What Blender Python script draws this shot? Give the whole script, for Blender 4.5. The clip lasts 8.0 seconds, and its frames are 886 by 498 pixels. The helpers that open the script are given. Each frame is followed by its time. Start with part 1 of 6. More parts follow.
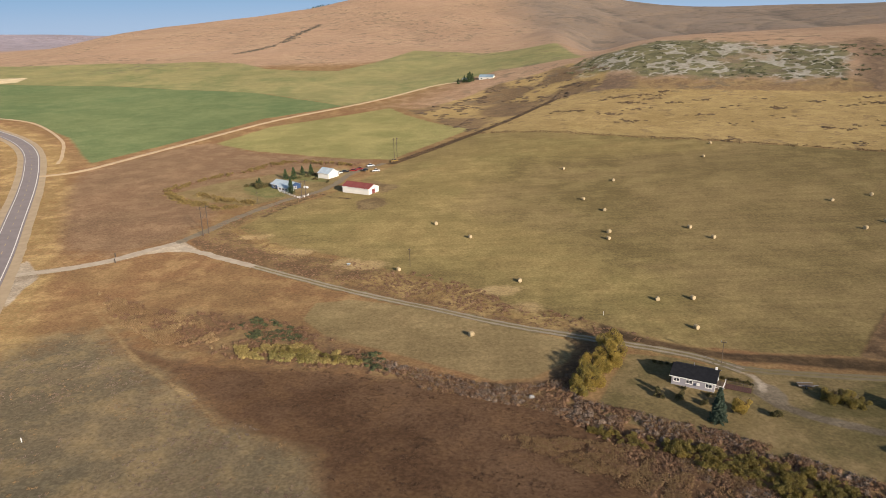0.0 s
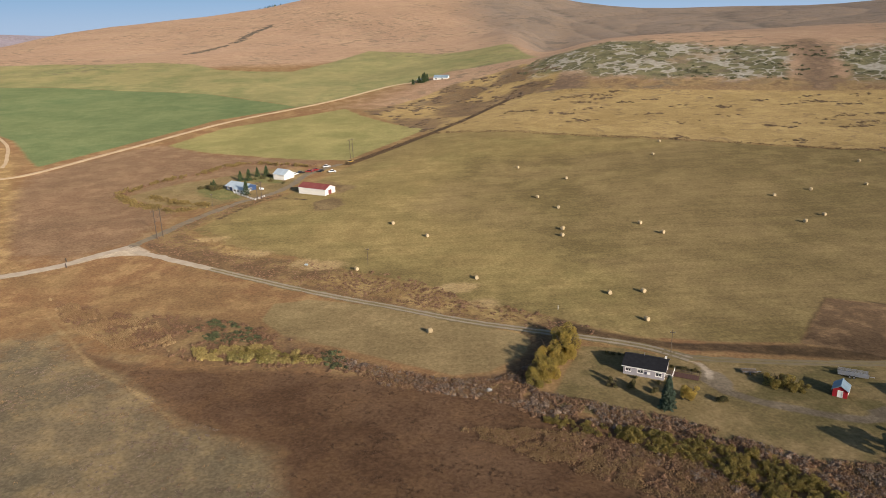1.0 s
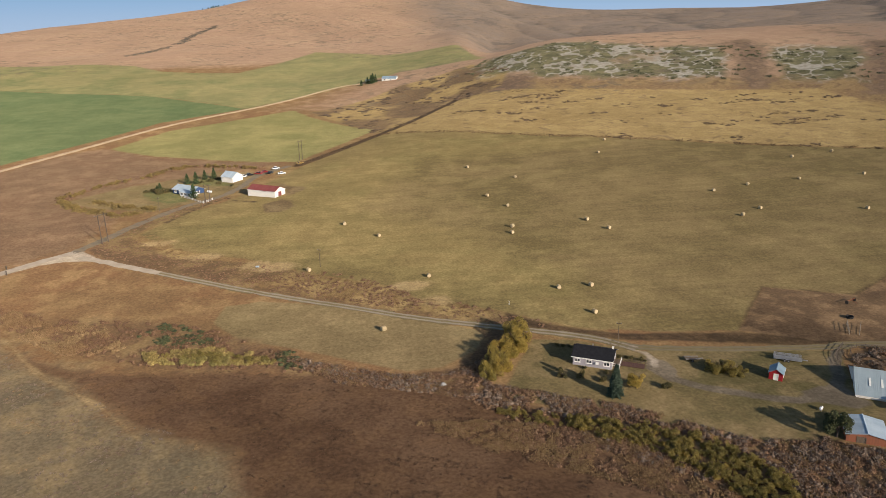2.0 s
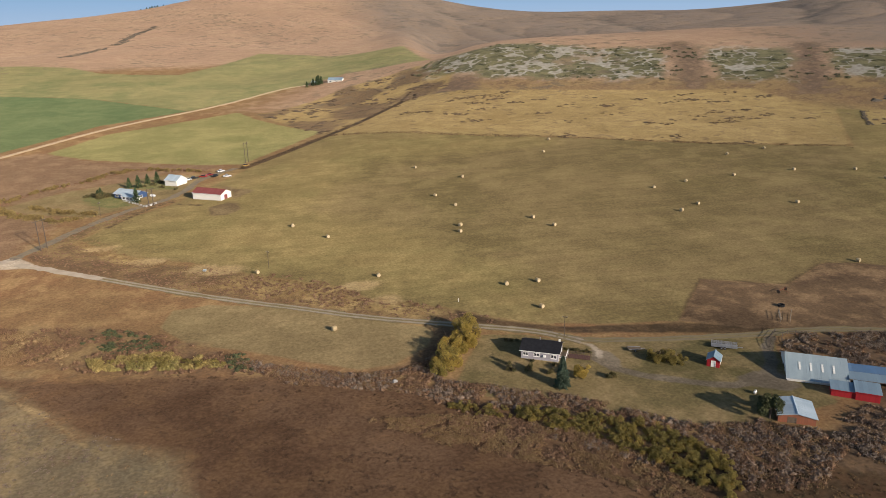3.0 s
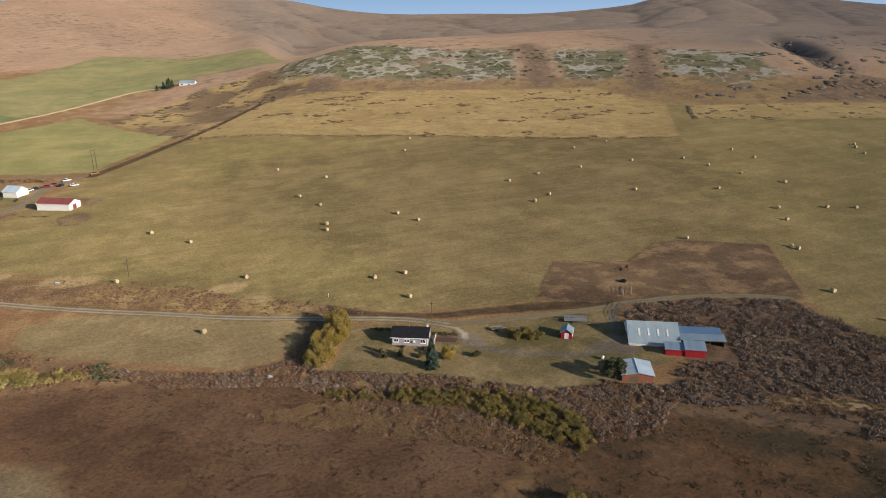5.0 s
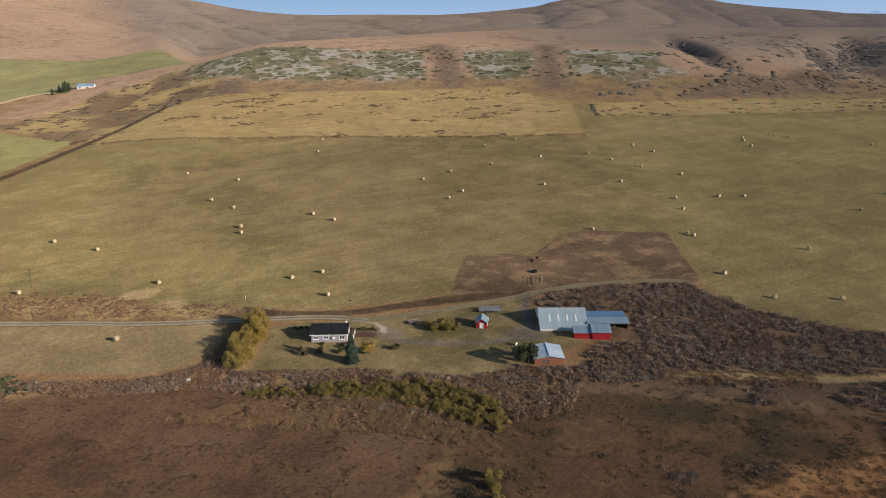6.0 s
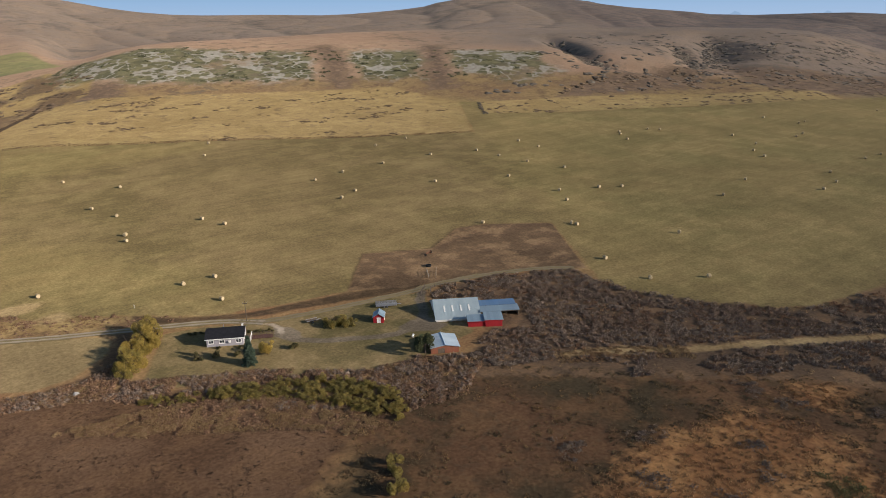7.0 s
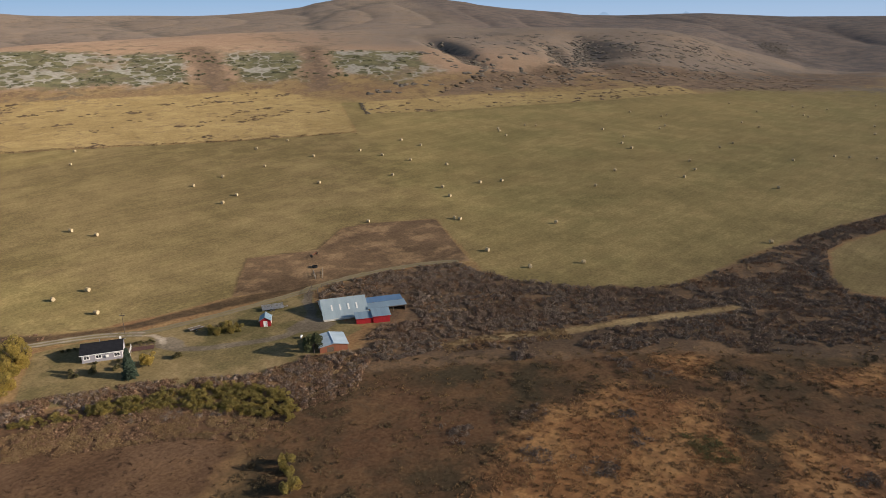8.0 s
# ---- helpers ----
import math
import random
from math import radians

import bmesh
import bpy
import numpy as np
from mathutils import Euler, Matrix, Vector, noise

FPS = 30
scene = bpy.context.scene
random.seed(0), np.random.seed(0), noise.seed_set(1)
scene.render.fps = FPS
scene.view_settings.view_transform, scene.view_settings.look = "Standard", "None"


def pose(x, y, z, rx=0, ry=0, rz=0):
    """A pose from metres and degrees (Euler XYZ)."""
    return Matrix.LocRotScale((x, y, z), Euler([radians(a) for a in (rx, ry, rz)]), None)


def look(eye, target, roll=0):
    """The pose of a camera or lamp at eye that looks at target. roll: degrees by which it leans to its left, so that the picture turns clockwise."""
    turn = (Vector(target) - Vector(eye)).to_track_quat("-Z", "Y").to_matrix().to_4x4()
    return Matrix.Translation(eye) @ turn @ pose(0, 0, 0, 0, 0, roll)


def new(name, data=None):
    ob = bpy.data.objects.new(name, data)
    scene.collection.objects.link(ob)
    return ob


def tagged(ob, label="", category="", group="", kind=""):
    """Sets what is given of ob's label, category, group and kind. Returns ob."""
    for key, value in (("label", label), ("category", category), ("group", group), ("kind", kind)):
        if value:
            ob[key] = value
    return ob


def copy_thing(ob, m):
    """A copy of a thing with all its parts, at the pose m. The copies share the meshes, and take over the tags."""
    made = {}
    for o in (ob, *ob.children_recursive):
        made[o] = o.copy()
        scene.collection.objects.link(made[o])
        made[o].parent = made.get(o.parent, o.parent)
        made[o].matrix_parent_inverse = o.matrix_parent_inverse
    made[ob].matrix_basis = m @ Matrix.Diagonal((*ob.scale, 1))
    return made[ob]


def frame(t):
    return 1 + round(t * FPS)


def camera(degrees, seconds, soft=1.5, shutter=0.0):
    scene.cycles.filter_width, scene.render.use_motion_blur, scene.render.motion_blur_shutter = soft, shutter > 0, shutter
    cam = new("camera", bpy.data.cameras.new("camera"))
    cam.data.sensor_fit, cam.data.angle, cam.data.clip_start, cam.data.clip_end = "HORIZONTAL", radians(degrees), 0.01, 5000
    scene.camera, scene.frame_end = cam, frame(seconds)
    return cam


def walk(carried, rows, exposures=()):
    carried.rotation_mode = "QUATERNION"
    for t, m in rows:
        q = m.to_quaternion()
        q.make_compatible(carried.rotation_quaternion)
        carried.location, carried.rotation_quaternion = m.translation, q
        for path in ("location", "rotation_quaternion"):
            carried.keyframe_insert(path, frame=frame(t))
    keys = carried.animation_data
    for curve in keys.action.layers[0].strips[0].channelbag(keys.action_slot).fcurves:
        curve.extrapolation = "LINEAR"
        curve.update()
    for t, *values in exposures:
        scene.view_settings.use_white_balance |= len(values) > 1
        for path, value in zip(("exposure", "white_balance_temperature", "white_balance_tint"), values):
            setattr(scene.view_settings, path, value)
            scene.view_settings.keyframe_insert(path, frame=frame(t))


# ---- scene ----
# The drone backs away over the valley and turns to its right: seconds, place, pitch, roll, yaw
cam = camera(64.27, 8.0, soft=0.9)
ROWS = [
    (0.0, 0.00, -0.00, 85.00, -17.74, 1.38, -0.00),
    (0.5, 0.09, -1.67, 85.19, -17.77, 1.32, -1.73),
    (1.0, 0.13, -3.12, 85.30, -17.79, 1.26, -3.56),
    (1.5, -0.03, -4.61, 85.32, -17.80, 1.23, -5.59),
    (3.0, -0.28, -8.77, 85.39, -17.77, 1.01, -11.86),
    (3.5, -0.53, -10.44, 85.36, -17.75, 0.90, -14.20),
    (4.0, -0.95, -12.40, 85.34, -17.75, 0.83, -16.96),
    (4.5, -1.55, -14.60, 85.30, -17.76, 0.76, -19.89),
    (6.0, -3.98, -22.20, 85.44, -17.78, 0.58, -29.91),
    (6.5, -4.89, -24.77, 85.48, -17.80, 0.59, -34.03),
    (7.0, -5.74, -27.25, 85.60, -17.84, 0.60, -38.59),
    (7.5, -6.24, -29.59, 85.65, -17.87, 0.65, -43.03),
    (8.0, -6.62, -31.65, 85.62, -17.90, 0.70, -47.81),
]
walk(cam, [(t, pose(x, y, z, 90 + pitch, roll, yaw)) for t, x, y, z, pitch, roll, yaw in ROWS],
     exposures=[(0.0, 0.35, 6500, 10), (3.5, 0.31, 6380, 10), (6.5, 0.31, 6180, 10), (8.0, 0.37, 6450, 10)])

# ---------------------------------------------------------------- light
SUN_FROM = Vector((0.545, -0.84, 0.0)).normalized()
SUN_HEIGHT = radians(19.0)
world = bpy.data.worlds.new("world")
scene.world = world
world.use_nodes = True
wn = world.node_tree.nodes
sky = wn.new("ShaderNodeTexSky")
sky.sky_type = "NISHITA"
sky.sun_disc = False
sky.sun_elevation = SUN_HEIGHT
sky.sun_rotation = math.atan2(SUN_FROM.x, SUN_FROM.y)
sky.altitude = 900
sky.air_density, sky.dust_density, sky.ozone_density = 1.0, 1.5, 1.0
wn["Background"].inputs["Strength"].default_value = 0.1
world.node_tree.links.new(sky.outputs["Color"], wn["Background"].inputs["Color"])
sun = new("sun", bpy.data.lights.new("sun", "SUN"))
sun.data.energy, sun.data.angle, sun.data.color = 4.95, radians(0.55), (1.0, 0.87, 0.74)
to_sun = Vector((SUN_FROM.x * math.cos(SUN_HEIGHT), SUN_FROM.y * math.cos(SUN_HEIGHT), math.sin(SUN_HEIGHT)))
sun.matrix_world = look(to_sun * 500, (0, 0, 0))

# ---------------------------------------------------------------- the lie of the land
def sstep(v, a, b):
    """0 below a, 1 above b, smooth between."""
    k = np.clip((np.asarray(v, float) - a) / (b - a), 0, 1)
    return k * k * (3 - 2 * k)


def knee(v, xs, zs, soft=40.0):
    """A softened profile through a few knees."""
    v = np.asarray(v, float)
    return sum(np.interp(v + d * soft, xs, zs) for d in (-1.0, -0.6, -0.2, 0.2, 0.6, 1.0)) / 6


def mound(x, y, az, dist, across, along, height):
    """A hill at a bearing and a distance from the valley's middle."""
    a = np.radians(az)
    dx, dy = x - dist * np.sin(a), y + 15 - dist * np.cos(a)
    u, v = dx * np.cos(a) - dy * np.sin(a), dx * np.sin(a) + dy * np.cos(a)
    return height * np.exp(-(u / across) ** 2 - (v / along) ** 2)


def ravine(x, y, a, b, wide, deep):
    """A notch cut along the line from a to b, deepest at its middle."""
    ax, ay, bx, by = *a, *b
    L = np.hypot(bx - ax, by - ay)
    k = np.clip(((x - ax) * (bx - ax) + (y - ay) * (by - ay)) / L ** 2, 0, 1)
    d = np.hypot(x - ax - k * (bx - ax), y - ay - k * (by - ay))
    return -deep * np.exp(-(d / wide) ** 2) * np.sin(np.pi * (0.15 + 0.7 * k))


def valley(x, y):
    """The valley floor, a bench with a rocky front, and the swell of the hills behind."""
    x, y = np.asarray(x, float), np.asarray(y, float)
    s, w = 0.44 * x + 0.90 * y, 0.90 * x - 0.44 * y      # up the valley side, along it
    r = np.hypot(x, y + 15)
    left = sstep(w, -310, -130)
    right = np.maximum(1 - sstep(w - 0.9 * (s - 766), 620, 900), 0.8 * sstep(r, 1550, 2200))
    floor = knee(s, [-500, 190, 320, 440, 620, 900, 3000], [0, 0, 4, 12, 25, 34, 36])
    floor = floor * (0.45 + 0.55 * left) * (0.6 + 0.4 * right)
    pasture = knee(r, [0, 430, 650, 1000, 1300, 3000], [0, 0, 8, 24, 35, 24], 60)
    z = left * floor + (1 - left) * np.maximum(pasture, 0.4 * floor)
    foot = 625 - 60 * sstep(w, 20, 260) + 40 * sstep(w, 300, 520)
    edge = sstep(w + 0.10 * (s - 640), -440, -130)
    front = knee(s - foot, [-400, 0, 60, 140, 190, 330, 700], [0, 0, 11, 27, 31, 36, 41], 25)
    z = z + front * edge * right
    z = z + 9 * sstep(r, 1150, 2100) * sstep(w, -700, -100)
    z = z + 22 * sstep(r, 1300, 2700) * sstep(x, -1300, -200)
    z = z + mound(x, y, 1.0, 2650, 800, 900, 152)
    z = z + mound(x, y, 44, 2750, 250, 420, 50) + mound(x, y, 44, 2600, 720, 600, 14)
    z = z + mound(x, y, -34, 4500, 1100, 330, 64) + mound(x, y, 19.5, 2450, 330, 500, -26)
    z = z + mound(x, y, 63, 2500, 420, 600, -13) + mound(x, y, 80, 2900, 520, 900, -20)
    for a, b, wide, deep in (((655, 600), (585, 462), 15, 10), ((585, 462), (640, 375), 17, 8), ((745, 480), (680, 405), 16, 7),
                             ((850, 500), (707, 393), 30, 11), ((1800, 620), (1440, 440), 95, 26), ((290, 1260), (225, 830), 40, 8)):
        z = z + ravine(x, y, a, b, wide, deep)
    roll = np.sin(x / 61 + 1.3) * np.sin(y / 83 + 0.4) + 0.6 * np.sin(x / 29 - y / 37)
    return z + 0.35 * roll * sstep(r, 60, 400) + 0.8 * roll * sstep(s, 620, 800)


def draws(x, y):
    """How deep a place lies in the draws behind the bench, 0 outside them."""
    r, az = np.hypot(x, y + 15), np.degrees(np.arctan2(x, y + 15))
    u = np.radians(az) * 1700
    ridged = 1 - np.abs(np.sin(u / 118 + 1.2 * np.sin(r / 310 + u / 420) + r / 900))
    fine = 1 - np.abs(np.sin(u / 47 + 1.4 * np.sin(r / 140 + u / 260) - r / 500))
    return np.maximum(ridged - 0.72, 0.8 * (fine - 0.8)) * sstep(r, 1200, 1350) * (1 - sstep(r, 2150, 2330)) * (0.25 + 0.75 * sstep(az, 8, 14))


# bearing and height angle of the far skyline, and bearing, distance and height angle of the bench's brow
SKYLINE = ((-44, -1.3), (-31, -1.57), (-27.7, -0.97), (-24.1, -0.29), (-20.4, 0.23), (-16.4, 0.58), (-12.3, 0.97), (-10.2, 1.21), (-8, 1.66), (-4, 2.2), (1, 2.45), (6, 2.35), (9, 2.1), (11.9, 1.66),
           (14, 1.24), (16.2, 0.93), (18.4, 0.74), (20.6, 0.67), (25, 0.68), (29.3, 0.61), (31.4, 0.67), (33.4, 0.8), (35.5, 0.97), (37.2, 1.17), (38.2, 1.44), (40, 1.72), (44, 1.85), (48, 1.62), (49.8, 1.4),
           (50.7, 1.2), (52.9, 0.92), (55, 0.73), (57.2, 0.54), (58.5, 0.36), (61.4, 0.27), (65.5, 0.34), (67.5, 0.35), (69.4, 0.24), (73, 0.04), (78.5, 0.0), (94, 0.0))
BROW = ((10, 930, -2.9), (11.9, 940, -2.35), (14, 950, -1.75), (16.2, 960, -1.36), (18.4, 970, -1.2), (22.8, 980, -1.03), (27, 980, -0.86), (31.4, 990, -0.66), (37.6, 1000, -0.55), (44, 1040, -0.47),
        (57.2, 1120, -0.53), (62.7, 1180, -0.62), (65.5, 1200, -0.89), (67.5, 1200, -1.3), (69.4, 1200, -1.9), (71.2, 1190, -2.37), (73.1, 1180, -2.86), (74.8, 1170, -3.41), (77, 1160, -3.7), (94, 1160, -3.8))


def land(x, y):
    """Height of the ground: the valley, then the bench's brow and a skyline of bare, gullied hills."""
    x, y = np.asarray(x, float), np.asarray(y, float)
    near = valley(x, y)
    r = np.hypot(x, y + 15)
    if r.ndim == 0 and r < 760:
        return near
    az = np.degrees(np.arctan2(x, y + 15))
    S, B = np.array(SKYLINE), np.array(BROW)
    rise = np.tan(np.radians(np.interp(az, S[:, 0], S[:, 1])))
    top = 2350 + 550 * sstep(az, 52, 62)
    high = 85 + top * rise
    # draws that run down towards the valley, finer ones on their sides
    u = np.radians(az) * 1700
    ridged = 1 - np.abs(np.sin(u / 118 + 1.2 * np.sin(r / 310 + u / 420) + r / 900))
    fine = 1 - np.abs(np.sin(u / 47 + 1.4 * np.sin(r / 140 + u / 260) - r / 500))
    knoll = np.sin(x / 88 + 0.8 * np.sin(y / 130)) * np.sin(y / 74 + 0.9 * np.sin(x / 160))
    # the pale hill that climbs straight from the pastures
    a = np.radians(az)
    swell = valley(top * np.sin(a), top * np.cos(a) - 15)
    left = near + (high - swell) * sstep(r, 1150, 2350) * (1 - sstep(r, 2800, 3500)) - 4.0 * ridged ** 2 * sstep(r, 1150, 1400) * (1 - sstep(r, 2100, 2330)) - 1.5 * fine ** 2 * sstep(r, 1150, 1400) * (1 - sstep(r, 2100, 2330))
    # the brow of the bench, a hidden draw and the grey slopes behind it
    rb, eb = np.interp(az, B[:, 0], B[:, 1]), np.tan(np.radians(np.interp(az, B[:, 0], B[:, 2])))
    brow = 85 + rb * eb
    hidden = 85 + (rb + 330) * (eb - 0.004) - 3
    k = np.clip((r - rb - 330) / (top - rb - 330), 0, 1)
    slope = hidden + (high - hidden) * (0.35 * k + 0.65 * sstep(k, 0, 1.05))
    slope = slope - (6.5 * ridged ** 2 + 3.5 * fine ** 2 - 2.0 * knoll) * sstep(k, 0.02, 0.15) * (1 - sstep(k, 0.8, 0.98))
    back = brow + (slope - brow) * sstep(r, rb, rb + 330)
    right = near + (np.where(r < rb, brow, back) - near) * sstep(r, rb - 210, rb)
    right = np.where(r > rb, back, right)
    z = left + (right - left) * sstep(az, 8, 13)
    # behind the skyline the land falls away, but for a far ridge down the valley
    z = z - 0.03 * np.maximum(r - top - 60, 0) * sstep(az, -22, -14)
    return np.where(r < 760, near, z)


# ---------------------------------------------------------------- materials
class Nodes:
    """A short way to write node trees."""

    def __init__(self, name):
        self.m = bpy.data.materials.new(name)
        self.m.use_nodes = True
        self.t = self.m.node_tree
        self.bsdf = self.t.nodes["Principled BSDF"]
        self.bsdf.inputs["Specular IOR Level"].default_value = 0.15
        self.bsdf.inputs["Diffuse Roughness"].default_value = 0.45

    def put(self, sock, v):
        if isinstance(v, bpy.types.NodeSocket):
            self.t.links.new(v, sock)
        elif isinstance(v, (tuple, list)) and len(v) == 3 and sock.type == "RGBA":
            sock.default_value = (*v, 1)
        else:
            sock.default_value = v

    def make(self, kind, out=0, **ins):
        n = self.t.nodes.new(kind)
        for k, v in ins.items():
            self.put(n.inputs[int(k[1:])] if k[0] == "i" and k[1:].isdigit() else n.inputs[k], v)
        return n.outputs[out]

    def where(self):
        return self.make("ShaderNodeTexCoord", "Object")

    def noise(self, scale, detail=3.0, vec=None, rough=0.55, warp=0.0):
        n = self.t.nodes.new("ShaderNodeTexNoise")
        self.put(n.inputs["Vector"], vec if vec is not None else self.where())
        n.inputs["Scale"].default_value, n.inputs["Detail"].default_value = scale, detail
        n.inputs["Roughness"].default_value, n.inputs["Distortion"].default_value = rough, warp
        return n.outputs["Fac"]

    def math(self, op, a, b=0.0, c=0.0, clamp=False):
        n = self.t.nodes.new("ShaderNodeMath")
        n.operation, n.use_clamp = op, clamp
        self.put(n.inputs[0], a), self.put(n.inputs[1], b), self.put(n.inputs[2], c)
        return n.outputs[0]

    def span(self, v, a, b, lo=0.0, hi=1.0):
        n = self.t.nodes.new("ShaderNodeMapRange")
        n.interpolation_type = "SMOOTHSTEP"
        for i, q in enumerate((v, a, b, lo, hi)):
            self.put(n.inputs[i], q)
        return n.outputs[0]

    def mix(self, f, a, b, how="MIX"):
        n = self.t.nodes.new("ShaderNodeMix")
        n.data_type, n.blend_type = "RGBA", how
        self.put(n.inputs[0], f), self.put(n.inputs[6], a), self.put(n.inputs[7], b)
        return n.outputs[2]

    def attr(self, name):
        n = self.t.nodes.new("ShaderNodeAttribute")
        n.attribute_name = name
        return n.outputs["Fac"]

    def bump(self, h, strength, dist):
        self.put(self.bsdf.inputs["Normal"], self.make("ShaderNodeBump", 0, Strength=strength, Distance=dist, Height=h))

    def done(self, colour, rough=0.9, metal=0.0):
        self.put(self.bsdf.inputs["Base Color"], colour)
        self.put(self.bsdf.inputs["Roughness"], rough)
        self.put(self.bsdf.inputs["Metallic"], metal)
        return self.m


def painted(name, a, b, scale=1.5, rough=0.7, metal=0.0, fine=14.0, bump=0.2, stretch=None, vary=0.0):
    """A surface of two near colours with stains, grain and a slight relief."""
    k = Nodes(name)
    v = k.where()
    if stretch:
        v = k.make("ShaderNodeMapping", 0, Vector=v, Scale=stretch)
    big, small = k.noise(scale, 4, v), k.noise(fine, 3, v)
    f = k.math("ADD", k.math("MULTIPLY", k.span(big, 0.3, 0.7), 0.7), k.math("MULTIPLY", small, 0.3))
    col = k.mix(f, a, b)
    if vary:
        rnd = k.make("ShaderNodeObjectInfo", "Random")
        col = k.mix(k.span(rnd, 0, 1, 0, vary), col, (0.5, 0.5, 0.5), "MULTIPLY")
    k.bump(small, bump, 0.03)
    return k.done(col, k.span(small, 0, 1, rough - 0.1, min(1, rough + 0.1)), metal)


def leafy(name, cols, rough=0.8, patch=0.12, thin=0.0):
    """Foliage: each leaf takes its own mix of a few colours, with larger patches and an own shift for every plant."""
    k = Nodes(name)
    isl = k.make("ShaderNodeNewGeometry", "Random Per Island")
    rnd = k.make("ShaderNodeObjectInfo", "Random")
    big = k.noise(patch, 3)
    col = k.mix(k.span(isl, 0.1, 0.9), cols[0], cols[1])
    col = k.mix(k.math("MULTIPLY", k.span(big, 0.42, 0.62), 0.8), col, cols[2])
    col = k.mix(k.span(rnd, 0.3, 1, 0, 0.55), col, cols[3] if len(cols) > 3 else cols[0])
    twig = k.noise(2.6, 3, None, 0.65)
    v = k.span(twig, 0.3, 0.7, 0.62, 1.25)
    col = k.mix(1.0, col, k.make("ShaderNodeCombineColor", 0, i0=v, i1=v, i2=v), "MULTIPLY")
    k.bump(twig, 0.6, 0.2)
    k.done(col, rough)
    if thin:
        lit = k.make("ShaderNodeBsdfTranslucent", 0, Color=col)
        both = k.make("ShaderNodeMixShader", 0, i0=thin, i1=k.bsdf.outputs[0], i2=lit)
        k.t.links.new(both, k.t.nodes["Material Output"].inputs["Surface"])
    return k.m


def glass_dark(name):
    k = Nodes(name)
    k.bsdf.inputs["Specular IOR Level"].default_value = 0.6
    return k.done((0.02, 0.025, 0.03), 0.08)


def ground_material():
    """One sheet of land: each field and kind of growth, and each painted haze or shade, has a signed distance, and its
    edge is frayed by noise.
    """
    k = Nodes("ground")
    P = k.where()
    along = k.make("ShaderNodeMapping", 0, Vector=P, Rotation=(0, 0, radians(27)), Scale=(0.16, 1.0, 1.0))
    n200, n40, n12, n3, n1 = (k.noise(1 / m, d, P, 0.62) for m, d in ((210, 5), (42, 5), (12, 4), (3.2, 4), (0.8, 3)))
    rows = k.noise(1 / 5.0, 4, along, 0.6)
    tuft = k.noise(1 / 1.6, 2, P, 0.7, 0.6)
    n90 = k.noise(1 / 95, 3, P, 0.5)
    drills = k.noise(1 / 2.2, 2, k.make("ShaderNodeMapping", 0, Vector=P, Rotation=(0, 0, radians(27)), Scale=(0.05, 1.0, 1.0)), 0.5)

    def zone(below, name, colours, soft=1.0, fray=3.0, streak=0.0, amount=1.0, even=0.0, calm=1.0):
        """Lay a growth over what is below: four colours by large, middle and fine patches."""
        a, b, c, e = colours
        up = k.mix(k.span(n40, 0.40, 0.60), a, b)
        up = k.mix(k.math("MULTIPLY", k.span(n12, 0.46, 0.62), (0.8 - 0.35 * even) * calm), up, c)
        up = k.mix(k.math("MULTIPLY", k.span(n3, 0.5, 0.68), (0.55 - 0.2 * even) * calm), up, e)
        up = k.mix(k.math("MULTIPLY", k.span(n90, 0.42, 0.58), 0.75 * even), up, b)
        if streak:
            up = k.mix(k.math("MULTIPLY", k.span(rows, 0.42, 0.7), streak * 0.6), up, c)
            up = k.mix(k.math("MULTIPLY", k.span(drills, 0.45, 0.62), streak * 0.5), up, e)
        if below is None:
            return up
        d = k.attr(name)
        d = k.math("ADD", d, k.math("MULTIPLY", k.math("SUBTRACT", n12, 0.5), fray * 2))
        d = k.math("ADD", d, k.math("MULTIPLY", k.math("SUBTRACT", n3, 0.5), fray))
        f = k.span(d, -soft, soft, 0, amount)
        return k.mix(f, below, up)

    TAN, RUST = (0.25, 0.165, 0.075), (0.20, 0.095, 0.045)
    col = zone(None, "", ((0.235, 0.145, 0.069), (0.208, 0.118, 0.057), (0.268, 0.172, 0.08), (0.172, 0.106, 0.055)))
    col = zone(col, "z_hills", ((0.36, 0.243, 0.152), (0.31, 0.202, 0.13), (0.40, 0.28, 0.175), (0.265, 0.18, 0.12)), 40, 40, 0.0, 1.0, 0.8, 0.6)
    # grey far slopes, with a little blue haze mixed into the colours
    col = zone(col, "z_grey", ((0.255, 0.188, 0.132), (0.20, 0.156, 0.12), (0.175, 0.136, 0.107), (0.285, 0.205, 0.137)), 70, 60, 0.0, 1.0, 0.6, 0.9)
    # far ridge: lilac-blue distance haze is put into the ground colour
    col = zone(col, "z_far_haze", ((0.25, 0.215, 0.235), (0.28, 0.235, 0.25), (0.21, 0.185, 0.21), (0.30, 0.25, 0.25)), 120, 60)
    col = zone(col, "z_scrub", ((0.29, 0.20, 0.092), (0.21, 0.137, 0.07), (0.135, 0.09, 0.054), (0.32, 0.225, 0.10)), 12, 30, 0.0, 0.95)
    col = zone(col, "z_foot", ((0.17, 0.118, 0.078), (0.135, 0.094, 0.064), (0.215, 0.145, 0.088), (0.115, 0.082, 0.058)), 10, 26)
    col = zone(col, "z_pasture", ((0.222, 0.143, 0.084), (0.195, 0.122, 0.071), (0.25, 0.165, 0.095), (0.18, 0.115, 0.068)), 6, 14, 0.0, 0.9, 0.4)
    col = zone(col, "z_rough", ((0.15, 0.092, 0.05), (0.128, 0.08, 0.045), (0.195, 0.122, 0.062), (0.11, 0.07, 0.042)), 1.0, 2.5)
